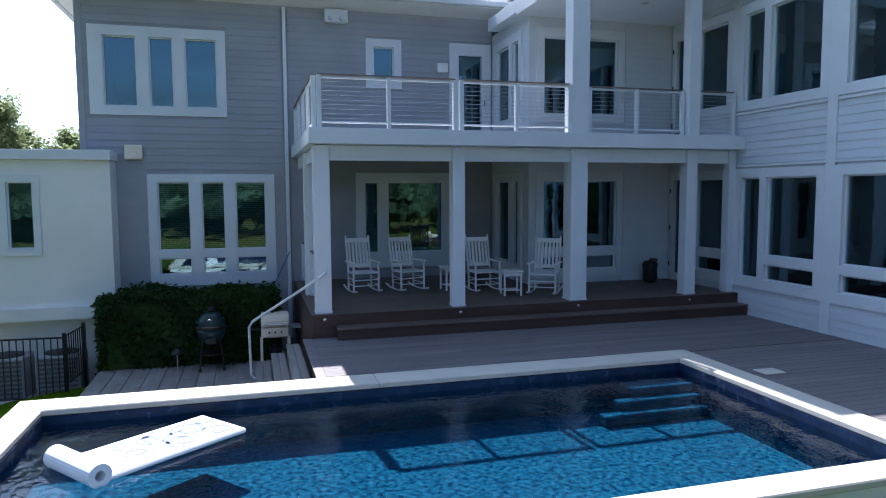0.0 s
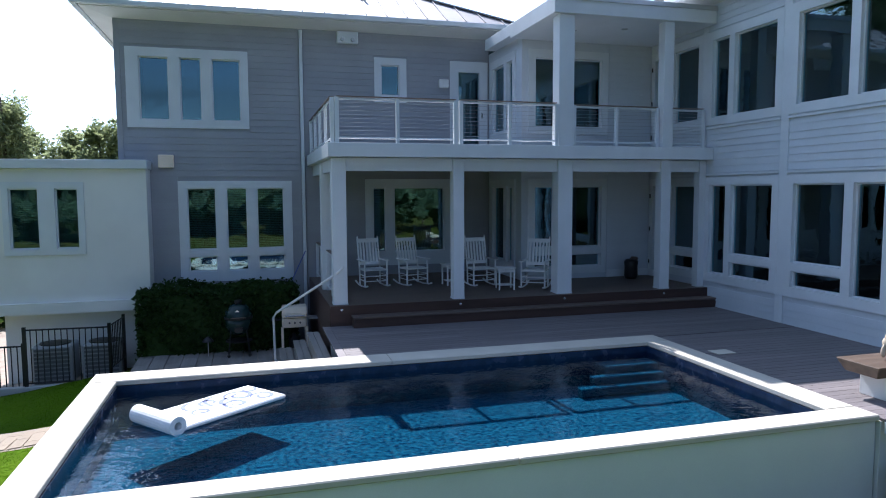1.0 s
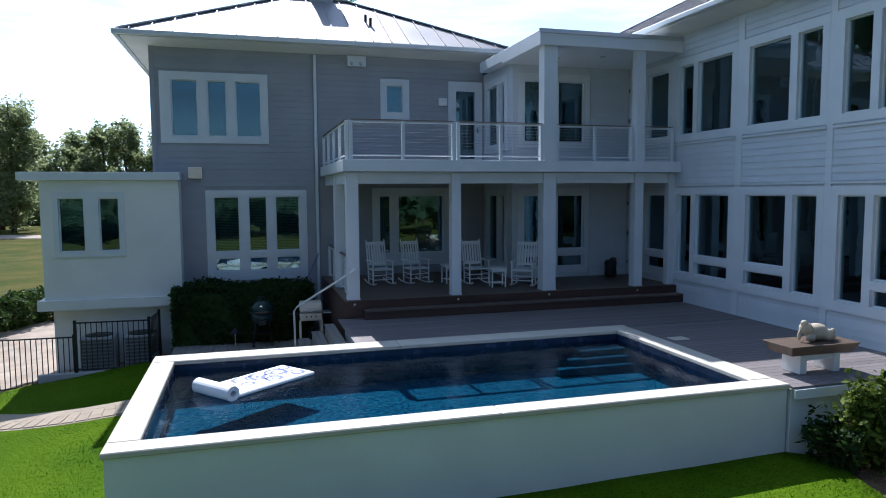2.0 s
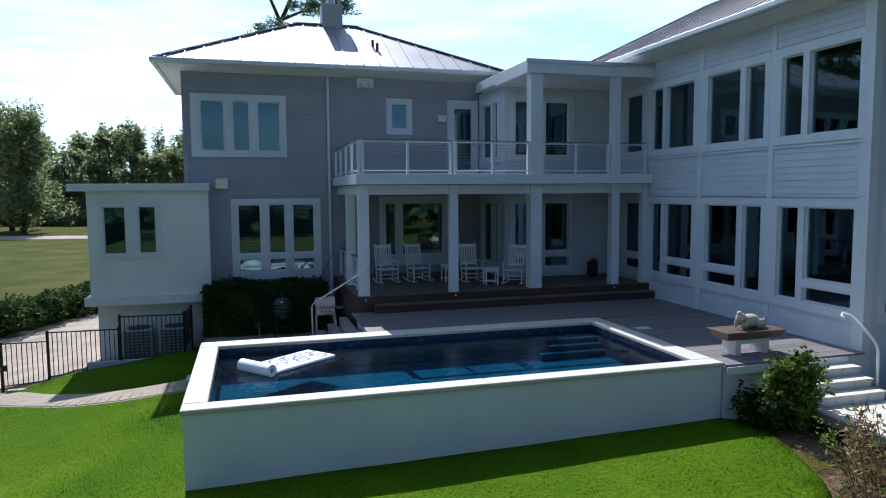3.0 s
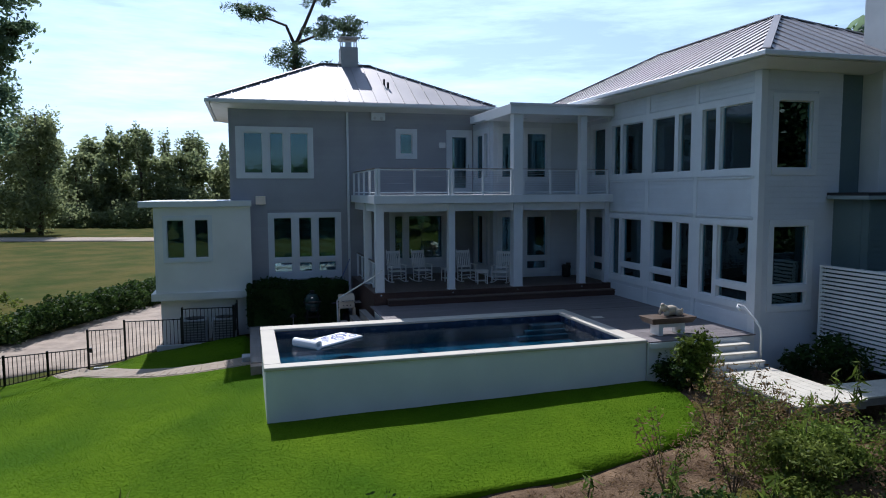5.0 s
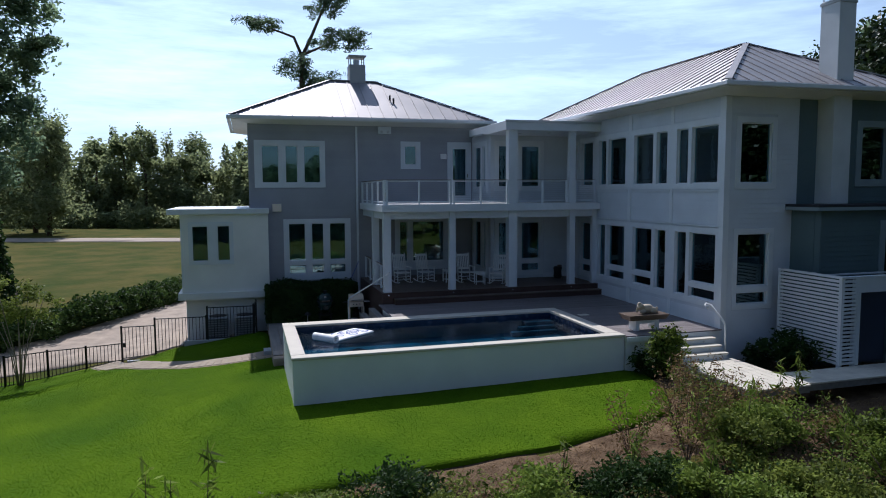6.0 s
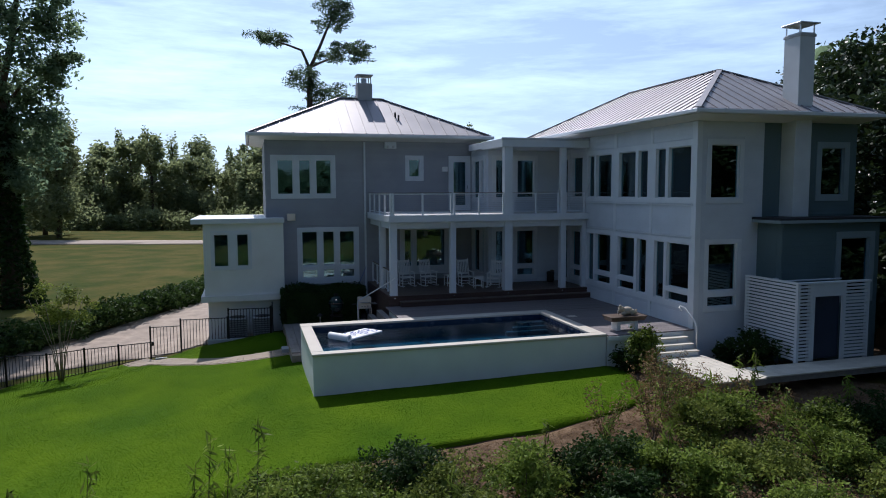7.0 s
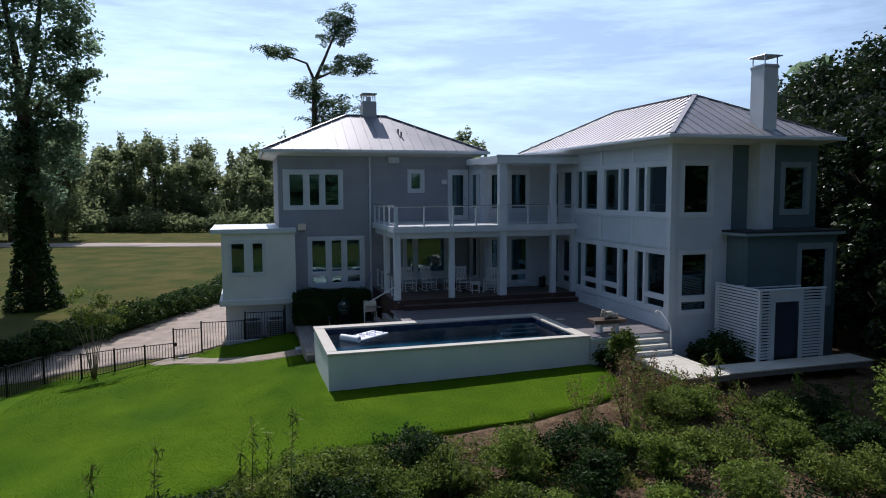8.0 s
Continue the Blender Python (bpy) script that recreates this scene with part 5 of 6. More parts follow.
# the oak at (15.4, -13.2) is added out of view to block skylight
for base, h, r, n, lab in (((28.0, 8.5, -1.6), 14.5, 5.2, 15000, "dense evergreen oak behind the wing"), ((21.2, -2.2, -1.3), 13.4, 4.6, 24000, "broad dense evergreen oak beside the wing"), ((17.6, 3.0, -1.3), 7.8, 2.8, 9000, "dark rounded evergreen oak behind the wing"),
                           # the last two are added foliage that darkens the gap beside the block
                           ((16.6, -3.6, -1.3), 7.0, 2.3, 9000, "dark low evergreen oak close to the wing"), ((18.6, -6.8, -1.3), 10.5, 3.4, 17000, "dense evergreen oak beside the garden walk"), ((16.9, -10.6, -1.3), 7.6, 2.5, 13000, "low dense evergreen oak at the end of the garden walk"), ((15.4, -13.2, -1.4), 10.0, 3.2, 14000, "spreading evergreen oak beside the garden bed"), ((16.0, -6.4, -1.3), 5.6, 1.9, 9000, "bushy young evergreen oak in the shade of the side block"), ((15.6, -8.9, -1.3), 3.8, 1.5, 7000, "bushy young evergreen oak in the shade of the side block")):
    tree("oak_tree", base, [((0, 0, -0.1), 0.42), ((0.1, 0, h * 0.3), 0.34), ((0, 0.1, h * 0.8), 0.1)],
         [[((0.05, 0, h * 0.25), 0.2), ((r * 0.4 * math.cos(a), r * 0.4 * math.sin(a), h * 0.5), 0.12), ((r * 0.75 * math.cos(a), r * 0.75 * math.sin(a), h * 0.66), 0.04)] for a in (0.4, 1.9, 3.4, 4.8)],
         np.concatenate([clumps((0, 0, h * 0.66), (r, r, h * 0.33), 90, n, 0.2), clumps((0, 0, h * 0.3), (r * 0.95, r * 0.95, h * 0.27), 60, n // 2, 0.24)]), 0.13, LEAF_OAK, lab)

stems = []
for k in range(7):
    a = k * 0.9
    stems.append([((0.05 * math.cos(a), 0.05 * math.sin(a), -0.1), 0.020), ((0.22 * math.cos(a), 0.22 * math.sin(a), 1.1), 0.015), ((0.62 * math.cos(a), 0.62 * math.sin(a), 2.3), 0.010), ((0.85 * math.cos(a), 0.85 * math.sin(a), 3.0), 0.006)])
tree("crape_myrtle", (-11.4, 1.75, level(-11.4, 1.75) + 0.04), [((0, 0, -0.1), 0.028), ((0.05, 0, 1.2), 0.02), ((0, 0.05, 3.0), 0.008)], stems, clumps((0, 0, 2.75), (1.35, 1.25, 0.95), 30, 3000, 0.2), 0.05, LEAF_LIGHT, "young multi-stemmed crape myrtle with thin foliage on the lawn", bark=PALE_BARK)

# ---- hedges and shrubs ----
hedge = thing("hedge", (-2.1, 3.6, -1.05), "clipped dark green hedge below the house window", "hedge")
part("hedge_core", boxes(((-3.66, 3.02, -1.05), (-0.6, 4.25, 0.28)), bevel=0.06), LEAF_HEDGE, hedge)
leaf_part("foliage", box_leaves((-3.74, 2.95, -1.0), (-0.5, 4.3, 0.36), 15000), 0.045, LEAF_HEDGE, hedge, aspect=0.55)
row = [(-16.2, 3.9), (-14.9, 5.3), (-12.6, 9.2), (-10.0, 13.8), (-8.0, 19.0), (-6.4, 26.0), (-5.6, 33)]
for (ax, ay), (bx, by) in zip(row, row[1:]):
    ln = math.hypot(bx - ax, by - ay)
    k = max(2, int(ln / 0.95))
    for i in range(k):
        f = (i + 0.5) / k
        x, y = ax + (bx - ax) * f + RNG.uniform(-0.06, 0.06), ay + (by - ay) * f
        z = level(x, y)
        s = thing("hedge_shrub", (x, y, z), "rounded green shrub in the clipped row along the driveway", "shrub", "driveway hedge")
        rr, h = ln / k * 0.8, RNG.uniform(1.12, 1.38)
        leaf_part("foliage", np.concatenate([blob((x, y, z + h * 0.5), (rr, rr, h * 0.52), 1150, 0.72), blob((x, y, z + h * 0.45), (rr * 0.8, rr * 0.8, h * 0.4), 250, 0.3)]), 0.085, LEAF_ROW, s, aspect=0.55)

green = "leafy green shrub beside the raised pool"
shrub((5.72, -7.15, -1.1), 0.42, 1.35, 1700, 0.055, LEAF_BUSH, green)
shrub((6.0, -7.35, -1.1), 0.40, 1.5, 1700, 0.055, LEAF_BUSH, green)
shrub((5.4, -7.0, -1.1), 0.4, 0.85, 900, 0.055, LEAF_HEDGE, green)
shrub((8.75, -7.2, -1.05), 0.45, 0.9, 1100, 0.06, LEAF_HEDGE, "dark green shrub against the wing wall")
shrub((9.45, -7.9, -1.05), 0.75, 1.2, 1900, 0.065, LEAF_HEDGE, "dark green shrub beside the slatted enclosure")
for x, y, r, h in ((11.3, -13.9, 1.4, 2.9), (13.2, -12.6, 1.9, 2.3), (12.3, -14.6, 1.7, 2.0), (9.9, -14.1, 1.15, 2.6), (15.2, -11.2, 1.8, 2.4)):
    shrub((x, y, level(x, y)), r, h, 8500, 0.055, LEAF_BUSH, "large sunlit shrub at the garden edge", blobs=34, group="garden edge shrubs")
lim = [(5.6, -11.2), (4.2, -12.1), (2.6, -12.6), (1.2, -13.0), (-0.3, -13.2), (-1.7, -13.4), (-3.0, -13.6), (-4.3, -14.1), (-5.4, -14.9), (-6.4, -15.8), (7.2, -12.2), (8.6, -12.4), (6.3, -13.4), (4.6, -13.6), (2.8, -14.0), (1.0, -14.5), (-0.8, -15.0), (-2.8, -15.6), (-4.8, -16.2), (7.9, -14.2), (3.8, -15.6), (6.2, -15.5), (1.6, -16.2), (-1.0, -16.8), (9.2, -15.6), (-5.2, -13.6), (-6.1, -13.9), (-7.0, -14.3), (-4.2, -13.2), (-7.6, -15.0), (-3.6, -12.5), (-2.3, -12.4), (-5.0, -12.7)]
for k, (x, y) in enumerate(lim):
    h = RNG.uniform(0.75, 1.25)
    shrub((x, y, level(x, y)), RNG.uniform(0.75, 1.1), h, 5000, 0.042, (LEAF_BUSH, LEAF_LIGHT, LEAF_BUSH, LEAF_HEDGE)[k % 4], "tangled green shrub at the garden edge", blobs=24, group="garden edge shrubs")
for k, (x, y) in enumerate(((5.3, -9.9), (6.1, -10.6), (5.0, -10.9), (6.7, -11.3), (4.3, -10.9), (3.4, -11.6), (4.6, -10.2), (3.9, -10.6), (5.5, -10.4), (5.2, -9.2), (2.4, -11.3), (4.9, -9.7))):
    w = thing("weed", (x, y, level(x, y)), "tall brown and green weeds on the mulch", "weeds", "garden weeds")
    z = level(x, y)
    for i in range(9):
        a, ln = RNG.uniform(0, 6.28), RNG.uniform(0.9, 1.6) * (1.0 if x < 5.2 else 0.68)
        e = Vector((0.45 * math.cos(a), 0.45 * math.sin(a), ln))
        part("stem", tube([(x, y, z - 0.05), Vector((x, y, z)) + e * 0.5 + Vector((0, 0, 0.1)), Vector((x, y, z)) + e], [0.008, 0.006, 0.003], 4), BARK, w)
        pts = np.array([(x, y, z)]) + np.outer(RNG.uniform(0.25, 1.0, 70), np.array(e)) + RNG.normal(0, 0.07, (70, 3))
        leaf_part("foliage", pts, 0.045, LEAF_DRY if (i + k) % 3 else LEAF_BUSH, w, aspect=0.3)
for x, y, h in ((-4.6, -13.8, 1.2), (-5.4, -14.2, 0.9), (-5.6, -13.7, 0.8), (6.9, -10.5, 1.5), (6.5, -10.4, 1.3), (0.4, -12.4, 1.2), (1.9, -12.1, 1.0), (3.3, -11.7, 1.3), (4.7, -11.6, 1.5), (8.2, -12.0, 1.4), (9.4, -12.6, 1.3), (2.6, -13.2, 1.2), (-0.3, -13.8, 1.1), (5.6, -12.9, 1.4), (-2.0, -14.0, 1.2), (-7.43, -13.5, 1.75), (-8.49, -13.5, 1.55), (-5.72, -13.5, 2.0), (-5.95, -13.45, 1.6), (-5.45, -13.5, 1.8), (-5.0, -13.5, 2.1)):
    w = thing("shoot", (x, y, level(x, y)), "single upright leafy shoot at the garden edge", "shoot", "garden shoots")
    z = level(x, y)
    part("stem", tube([(x, y, z - 0.05), (x + 0.05, y, z + h * 0.6), (x + 0.1, y, z + h)], [0.012, 0.008, 0.003], 5), BARK, w)
    f = RNG.uniform(0.45, 1.0, 46)
    leaf_part("foliage", np.stack([x + 0.1 * f, y + 0 * f, z + h * f], 1) + RNG.normal(0, 0.055, (46, 3)), 0.13, LEAF_BUSH, w, aspect=0.15, droop=-0.9)

# grass on the lawn
pts = []
loop = LAWN_EDGE
while len(pts) < 120000:
    for x, y in zip(RNG.uniform(-13, 5.4, 4000), RNG.uniform(-13.0, 2.6, 4000)):
        inside = False
        for (px, py), (qx, qy) in zip(loop, loop[1:] + loop[:1]):
            if (py > y) != (qy > y) and x < (qx - px) * (y - py) / (qy - py) + px:
                inside = not inside
        if inside and not (-3.49 < x < 5.1 and -6.62 < y < -2.2):
            pts.append((x, y))
pts = np.array(pts)
zz = np.array([level(x, y) for x, y in pts[::1]])
tagged(new("grass", leaf_mesh("grass", np.column_stack([pts, zz + 0.095]), 0.015, GRASS, aspect=0.3, up=(0, 0, 1.0))), "short bright green grass blades on the lawn", "grass", kind="stuff")
pts = np.column_stack([RNG.uniform(-7.5, 12.5, 46000), RNG.uniform(-18, -11.4, 46000)])
edge_y = np.interp(pts[:, 0], [-8, -4, -1.5, 0.6, 2.4, 3.6, 5, 8, 12.5], [-14.4, -13.6, -13.1, -12.8, -12.5, -12.1, -11.7, -11.6, -11.0])
pts = pts[(pts[:, 1] < edge_y) & (np.sin(pts[:, 0] * 2.1 + 1) + np.sin(pts[:, 1] * 2.7) + RNG.normal(0, 0.6, len(pts)) > -0.5)]
zz = np.array([level(x, y) for x, y in pts]) + RNG.random(len(pts)) ** 1.6 * (0.35 + 0.25 * np.sin(pts[:, 0] * 1.3) * np.cos(pts[:, 1] * 1.7)) + 0.04
low = np.column_stack([RNG.uniform(-7.5, 2.0, 26000), RNG.uniform(-14.5, -10.8, 26000)])
low_edge = np.interp(low[:, 0], [-7.5, -6, -4, -1.5, 0.6, 2.0], [-13.0, -12.0, -11.25, -11.05, -11.5, -12.0])
low = low[(low[:, 1] < low_edge) & (np.sin(low[:, 0] * 3.3) + np.sin(low[:, 1] * 4.1 + low[:, 0]) + RNG.normal(0, 0.5, len(low)) > -0.3)]
low_z = np.array([level(x, y) for x, y in low]) + RNG.random(len(low)) ** 1.4 * (0.3 + 0.2 * np.sin(low[:, 0] * 2.3) * np.cos(low[:, 1] * 2.9)) + 0.03
tagged(new("ground_cover", leaf_mesh("ground_cover", np.column_stack([low, low_z]), 0.045, LEAF_LIGHT, aspect=0.4)), "low light green weeds along the lawn edge", "ground cover", kind="stuff")
tagged(new("ground_cover", leaf_mesh("ground_cover", np.column_stack([pts, zz]), 0.045, LEAF_HEDGE, aspect=0.4)), "tangled low green weeds between the shrubs", "ground cover", kind="stuff")
pts = np.column_stack([RNG.uniform(-6, 12, 34000), RNG.uniform(-15, -6.9, 34000)])
keep = ((pts[:, 1] < np.interp(pts[:, 0], [-6, -4, 0.6, 2.6, 4.6, 5.3], [-11.8, -11.1, -10.7, -10.4, -9.6, -7.8])) | (pts[:, 0] > 5.5)) & ~((pts[:, 0] > 6.1) & (pts[:, 1] > -10.05) & ((pts[:, 0] < 7.8) | (pts[:, 1] < -9.0)))
pts = pts[keep]
zz = np.array([level(x, y) for x, y in pts])
tagged(new("leaf_litter", leaf_mesh("leaf_litter", np.column_stack([pts, zz + 0.07]), 0.05, LEAF_DRY, aspect=0.12)), "dry brown straw and leaf litter", "leaf litter", kind="stuff")

# ---- brick path, fence ----
path_mid = [(-3.5, -0.12), (-4.3, -0.38), (-5.3, -0.42), (-6.45, -0.08), (-7.6, 0.85), (-8.6, 2.0), (-9.2, 3.0)]
garden_path = thing("garden_path", (-6.5, 0.1, level(-6.5, 0.1)), "curved pale beige brick path across the lawn to the gate", "path", kind="structure")
fine_mid = []
for i in range(len(path_mid) - 1):
    q = [Vector(path_mid[min(max(i + o, 0), len(path_mid) - 1)]) for o in (-1, 0, 1, 2)]
    for k in range(6):
        f = k / 6
        v = 0.5 * (2 * q[1] + (q[2] - q[0]) * f + (2 * q[0] - 5 * q[1] + 4 * q[2] - q[3]) * f * f + (3 * q[1] - q[0] - 3 * q[2] + q[3]) * f ** 3)
        fine_mid.append((v.x, v.y))
fine_mid.append(path_mid[-1])
bm = bmesh.new()
edge = []
for i, (x, y) in enumerate(fine_mid):
    (ax, ay), (bx, by) = fine_mid[max(i - 1, 0)], fine_mid[min(i + 1, len(fine_mid) - 1)]
    ln = math.hypot(bx - ax, by - ay)
    nx_, ny_ = -(by - ay) / ln * 0.46, (bx - ax) / ln * 0.46
    edge.append([bm.verts.new((x + s * nx_, y + s * ny_, level(x + s * nx_, y + s * ny_) + h)) for s, h in ((-1, -0.1), (-1, 0.095), (-0.3, 0.095), (0.3, 0.095), (1, 0.095), (1, -0.1))])
for a, b in zip(edge, edge[1:]):
    for k in range(5):
        bm.faces.new((a[k], b[k], b[k + 1], a[k + 1]))
bmesh.ops.recalc_face_normals(bm, faces=bm.faces)
part("path_bed", bm, GRAVEL, garden_path)
brick = unit_mesh("brick", PAVER, (-0.195, -0.095, -0.06), (0.195, 0.095, 0.0))
half_brick = unit_mesh("half_brick", PAVER, (-0.095, -0.095, -0.06), (0.095, 0.095, 0.0))
way = [0.0]
for (ax, ay), (bx, by) in zip(fine_mid, fine_mid[1:]):
    way.append(way[-1] + math.hypot(bx - ax, by - ay))
fx, fy = [p[0] for p in fine_mid], [p[1] for p in fine_mid]
for i in range(int(way[-1] / 0.2)):
    d = (i + 0.5) * 0.2
    mx, my = float(np.interp(d, way, fx)), float(np.interp(d, way, fy))
    a = math.atan2(float(np.interp(d + 0.15, way, fy) - np.interp(d - 0.15, way, fy)), float(np.interp(d + 0.15, way, fx) - np.interp(d - 0.15, way, fx)))
    for o, me in (((-0.2, brick), (0.2, brick)) if i % 2 else ((-0.3, half_brick), (0.0, brick), (0.3, half_brick))):
        x, y = mx - math.sin(a) * o, my + math.cos(a) * o
        n_ = Vector((level(x - 0.1, y) - level(x + 0.1, y), level(x, y - 0.1) - level(x, y + 0.1), 0.2)).normalized()
        tilt = Vector((0, 0, 1)).rotation_difference(n_).to_matrix().to_4x4()
        piece("brick", me, garden_path, Matrix.Translation((x, y, level(x, y) + 0.11)) @ tilt @ pose(0, 0, 0, 0, 0, math.degrees(a) + 90))

part("step_block", boxes(((-3.98, -0.42, -1.5), (-3.46, 0.05, -1.18)), bevel=0.015), CHIMNEY, garden_path, "pale stone block step")

fence = thing("fence", (-9.5, 2.8, -2.2), "black metal picket fence stepping down the slope beside the driveway", "fence")
picket = unit_mesh("picket", BLACK_METAL, (-0.009, -0.009, 0), (0.009, 0.009, 1))
post_m = unit_mesh("post", BLACK_METAL, (-0.03, -0.03, 0), (0.03, 0.03, 1))


def fence_run(owner, a, b, top_a, top_b, bot_a, bot_b, posts=True):
    """One panel: two posts, two rails and its pickets."""
    a, b = Vector(a), Vector(b)
    if posts:
        for p, t, z in ((a, top_a, bot_a), (b, top_b, bot_b)):
            piece("post", post_m, owner, Matrix.Translation((p.x, p.y, z - 0.25)) @ Matrix.Diagonal((1, 1, t - z + 0.31, 1)))
    for h in (0.0, 1.0):
        za, zb = (top_a, top_b) if h else (bot_a + 0.1, bot_b + 0.1)
        part("rail", tube([(a.x, a.y, za), (b.x, b.y, zb)], 0.017, 4), BLACK_METAL, owner)
    n = max(2, round((b - a).length / 0.115))
    for i in range(1, n):
        f = i / n
        p = a.lerp(b, f)
        z0, z1 = bot_a + (bot_b - bot_a) * f + 0.09, top_a + (top_b - top_a) * f
        piece("picket", picket, owner, Matrix.Translation((p.x, p.y, z0)) @ Matrix.Diagonal((1, 1, z1 - z0, 1)))


fence_run(fence, (-4.15, 3.75), (-4.25, 2.75), -0.22, -0.22, -1.2, -1.2)
fence_run(fence, (-4.25, 2.75), (-5.82, 2.85), -0.24, -0.24, -1.42, -1.42)
fence_run(fence, (-5.86, 2.9), (-7.58, 3.15), -0.57, -0.60, -1.62, -1.85)
posts = [(-8.68, 3.27, -1.42), (-9.74, 2.9, -1.40), (-10.8, 2.5, -1.37), (-11.82, 1.75, -1.32), (-13.15, 2.0, -1.34), (-13.85, 0.2, -1.24), (-14.6, -1.5, -1.2), (-15.2, -3.2, -1.15)]
for p, q in zip(posts, posts[1:]):
    fence_run(fence, p[:2], q[:2], p[2], q[2], level(*p[:2]), level(*q[:2]))
gate = thing("gate", (-8.04, 3.05, -2.0), "black metal picket gate in the fence", "gate")
fence_run(gate, (-8.68, 3.28), (-7.6, 3.17), -0.85, -0.83, -2.05, -1.95, posts=False)
piece("post", post_m, gate, Matrix.Translation((-8.68, 3.28, -2.3)) @ Matrix.Diagonal((1, 1, 1.5, 1)))
part("latch", boxes(((-8.64, 3.22, -1.55), (-8.56, 3.31, -1.40)), bevel=0.005), BLACK_METAL, gate)
kerb = thing("retaining_kerb", (-5.4, 2.7, -1.6), "low grey block kerb under the fence", "kerb", kind="structure")
part("kerb_block", boxes(((-6.6, 2.78, -2.0), (-4.2, 2.92, -1.38)), bevel=0.01), CHIMNEY, kerb)
part("kerb_block", boxes(((-8.5, 2.95, -2.4), (-7.4, 3.09, -1.98)), bevel=0.01), CHIMNEY, kerb)

for x in (-5.5, -4.55):
    ac = thing("air_conditioner", (x, 3.75, -1.6), "grey outdoor air-conditioning unit against the annex base", "air conditioner", "air conditioners")
    part("casing", boxes(((x - 0.38, 3.45, -1.55), (x + 0.38, 4.1, -0.72)), bevel=0.03), UNIT_GREY, ac)
    part("base_pad", boxes(((x - 0.45, 3.38, -1.95), (x + 0.45, 4.2, -1.55))), CHIMNEY, ac)
    part("fan_grille", lathe((x, 3.78, -0.719), ((0.3, 0), (0.3, 0.02), (0.08, 0.03)), 18), BLACK_METAL, ac)
    for k in range(9):
        part("louvre", boxes(((x - 0.33, 3.425, -1.5 + 0.085 * k), (x + 0.33, 3.448, -1.45 + 0.085 * k))), UNIT_DARK, ac)

# ---- porch furniture ----
chair = thing("rocking_chair", (0, 0, 0), "white painted wooden rocking chair with a slatted back", "rocking chair", "porch rocking chairs")
for s in (-1, 1):
    x = 0.27 * s
    part("rocker", tube([(x, -0.46, 0.07), (x, -0.3, 0.03), (x, 0.0, 0.018), (x, 0.28, 0.035), (x, 0.5, 0.09)], 0.02, 6), WHITE_PAINT, chair)
    part("front_leg", tube([(x, -0.25, 0.03), (x, -0.25, 0.62)], 0.021, 8), WHITE_PAINT, chair)
    part("back_post", tube([(x * 0.93, 0.2, 0.03), (x * 0.93, 0.22, 0.42), (x * 0.93, 0.38, 1.12), (x * 0.93, 0.39, 1.18)], [0.021, 0.021, 0.021, 0.012], 8), WHITE_PAINT, chair)
    part("armrest", boxes(((x - 0.045, -0.34, 0.62), (x + 0.045, 0.27, 0.645)), bevel=0.008), WHITE_PAINT, chair)
    for z in (0.16, 0.28):
        part("side_stretcher", tube([(x, -0.25, z), (x * 0.93, 0.21, z)], 0.012, 6), WHITE_PAINT, chair)
for z in (0.15, 0.27):
    part("front_stretcher", tube([(-0.27, -0.25, z), (0.27, -0.25, z)], 0.013, 6), WHITE_PAINT, chair)
part("back_stretcher", tube([(-0.25, 0.21, 0.2), (0.25, 0.21, 0.2)], 0.012, 6), WHITE_PAINT, chair)
part("seat", boxes(((-0.28, -0.29, 0.395), (0.28, 0.21, 0.43)), bevel=0.01), WHITE_PAINT, chair)


def tilted(x0, x1, z0, z1, t=0.024):
    """A flat bar in the plane of the leaning back."""
    bm = bmesh.new()
    v = []
    for x in (x0, x1):
        for z in (z0, z1):
            y = 0.22 + (z - 0.42) * 0.16 / 0.7
            for d in (-t / 2, t / 2):
                v.append(bm.verts.new((x, y + d, z)))
    for f in ((0, 1, 3, 2), (4, 6, 7, 5), (0, 4, 5, 1), (2, 3, 7, 6), (0, 2, 6, 4), (1, 5, 7, 3)):
        bm.faces.new([v[i] for i in f])
    bmesh.ops.recalc_face_normals(bm, faces=bm.faces)
    return bm


part("top_rail", tilted(-0.25, 0.25, 1.03, 1.12, 0.03), WHITE_PAINT, chair)
part("lower_rail", tilted(-0.25, 0.25, 0.5, 0.57, 0.03), WHITE_PAINT, chair)
for i in range(6):
    x = -0.19 + i * 0.076
    part("back_slat", tilted(x - 0.021, x + 0.021, 0.56, 1.04), WHITE_PAINT, chair)
chair.scale = (0.94, 0.94, 0.93)
chair.matrix_basis = pose(1.16, 2.6, 0.381, 0, 0, 8) @ Matrix.Diagonal((0.94, 0.94, 0.93, 1))
for x, y, a in ((2.07, 2.6, 14), (3.50, 2.05, 3), (4.50, 1.3, -36)):
    copy_thing(chair, pose(x, y, 0.381, 0, 0, a))

table = thing("side_table", (0, 0, 0), "small white slatted side table between the rocking chairs", "side table", "porch side tables")
for x in (-0.2, 0.2):
    for y in (-0.2, 0.2):
        part("leg", boxes(((x - 0.02, y - 0.02, 0), (x + 0.02, y + 0.02, 0.49)), bevel=0.004), WHITE_PAINT, table)
for i in range(5):
    part("top_slat", boxes(((-0.25, -0.25 + 0.1 * i, 0.492), (0.25, -0.16 + 0.1 * i, 0.515)), bevel=0.004), WHITE_PAINT, table)
part("shelf", boxes(((-0.18, -0.18, 0.1), (0.18, 0.18, 0.12)), bevel=0.004), WHITE_PAINT, table)
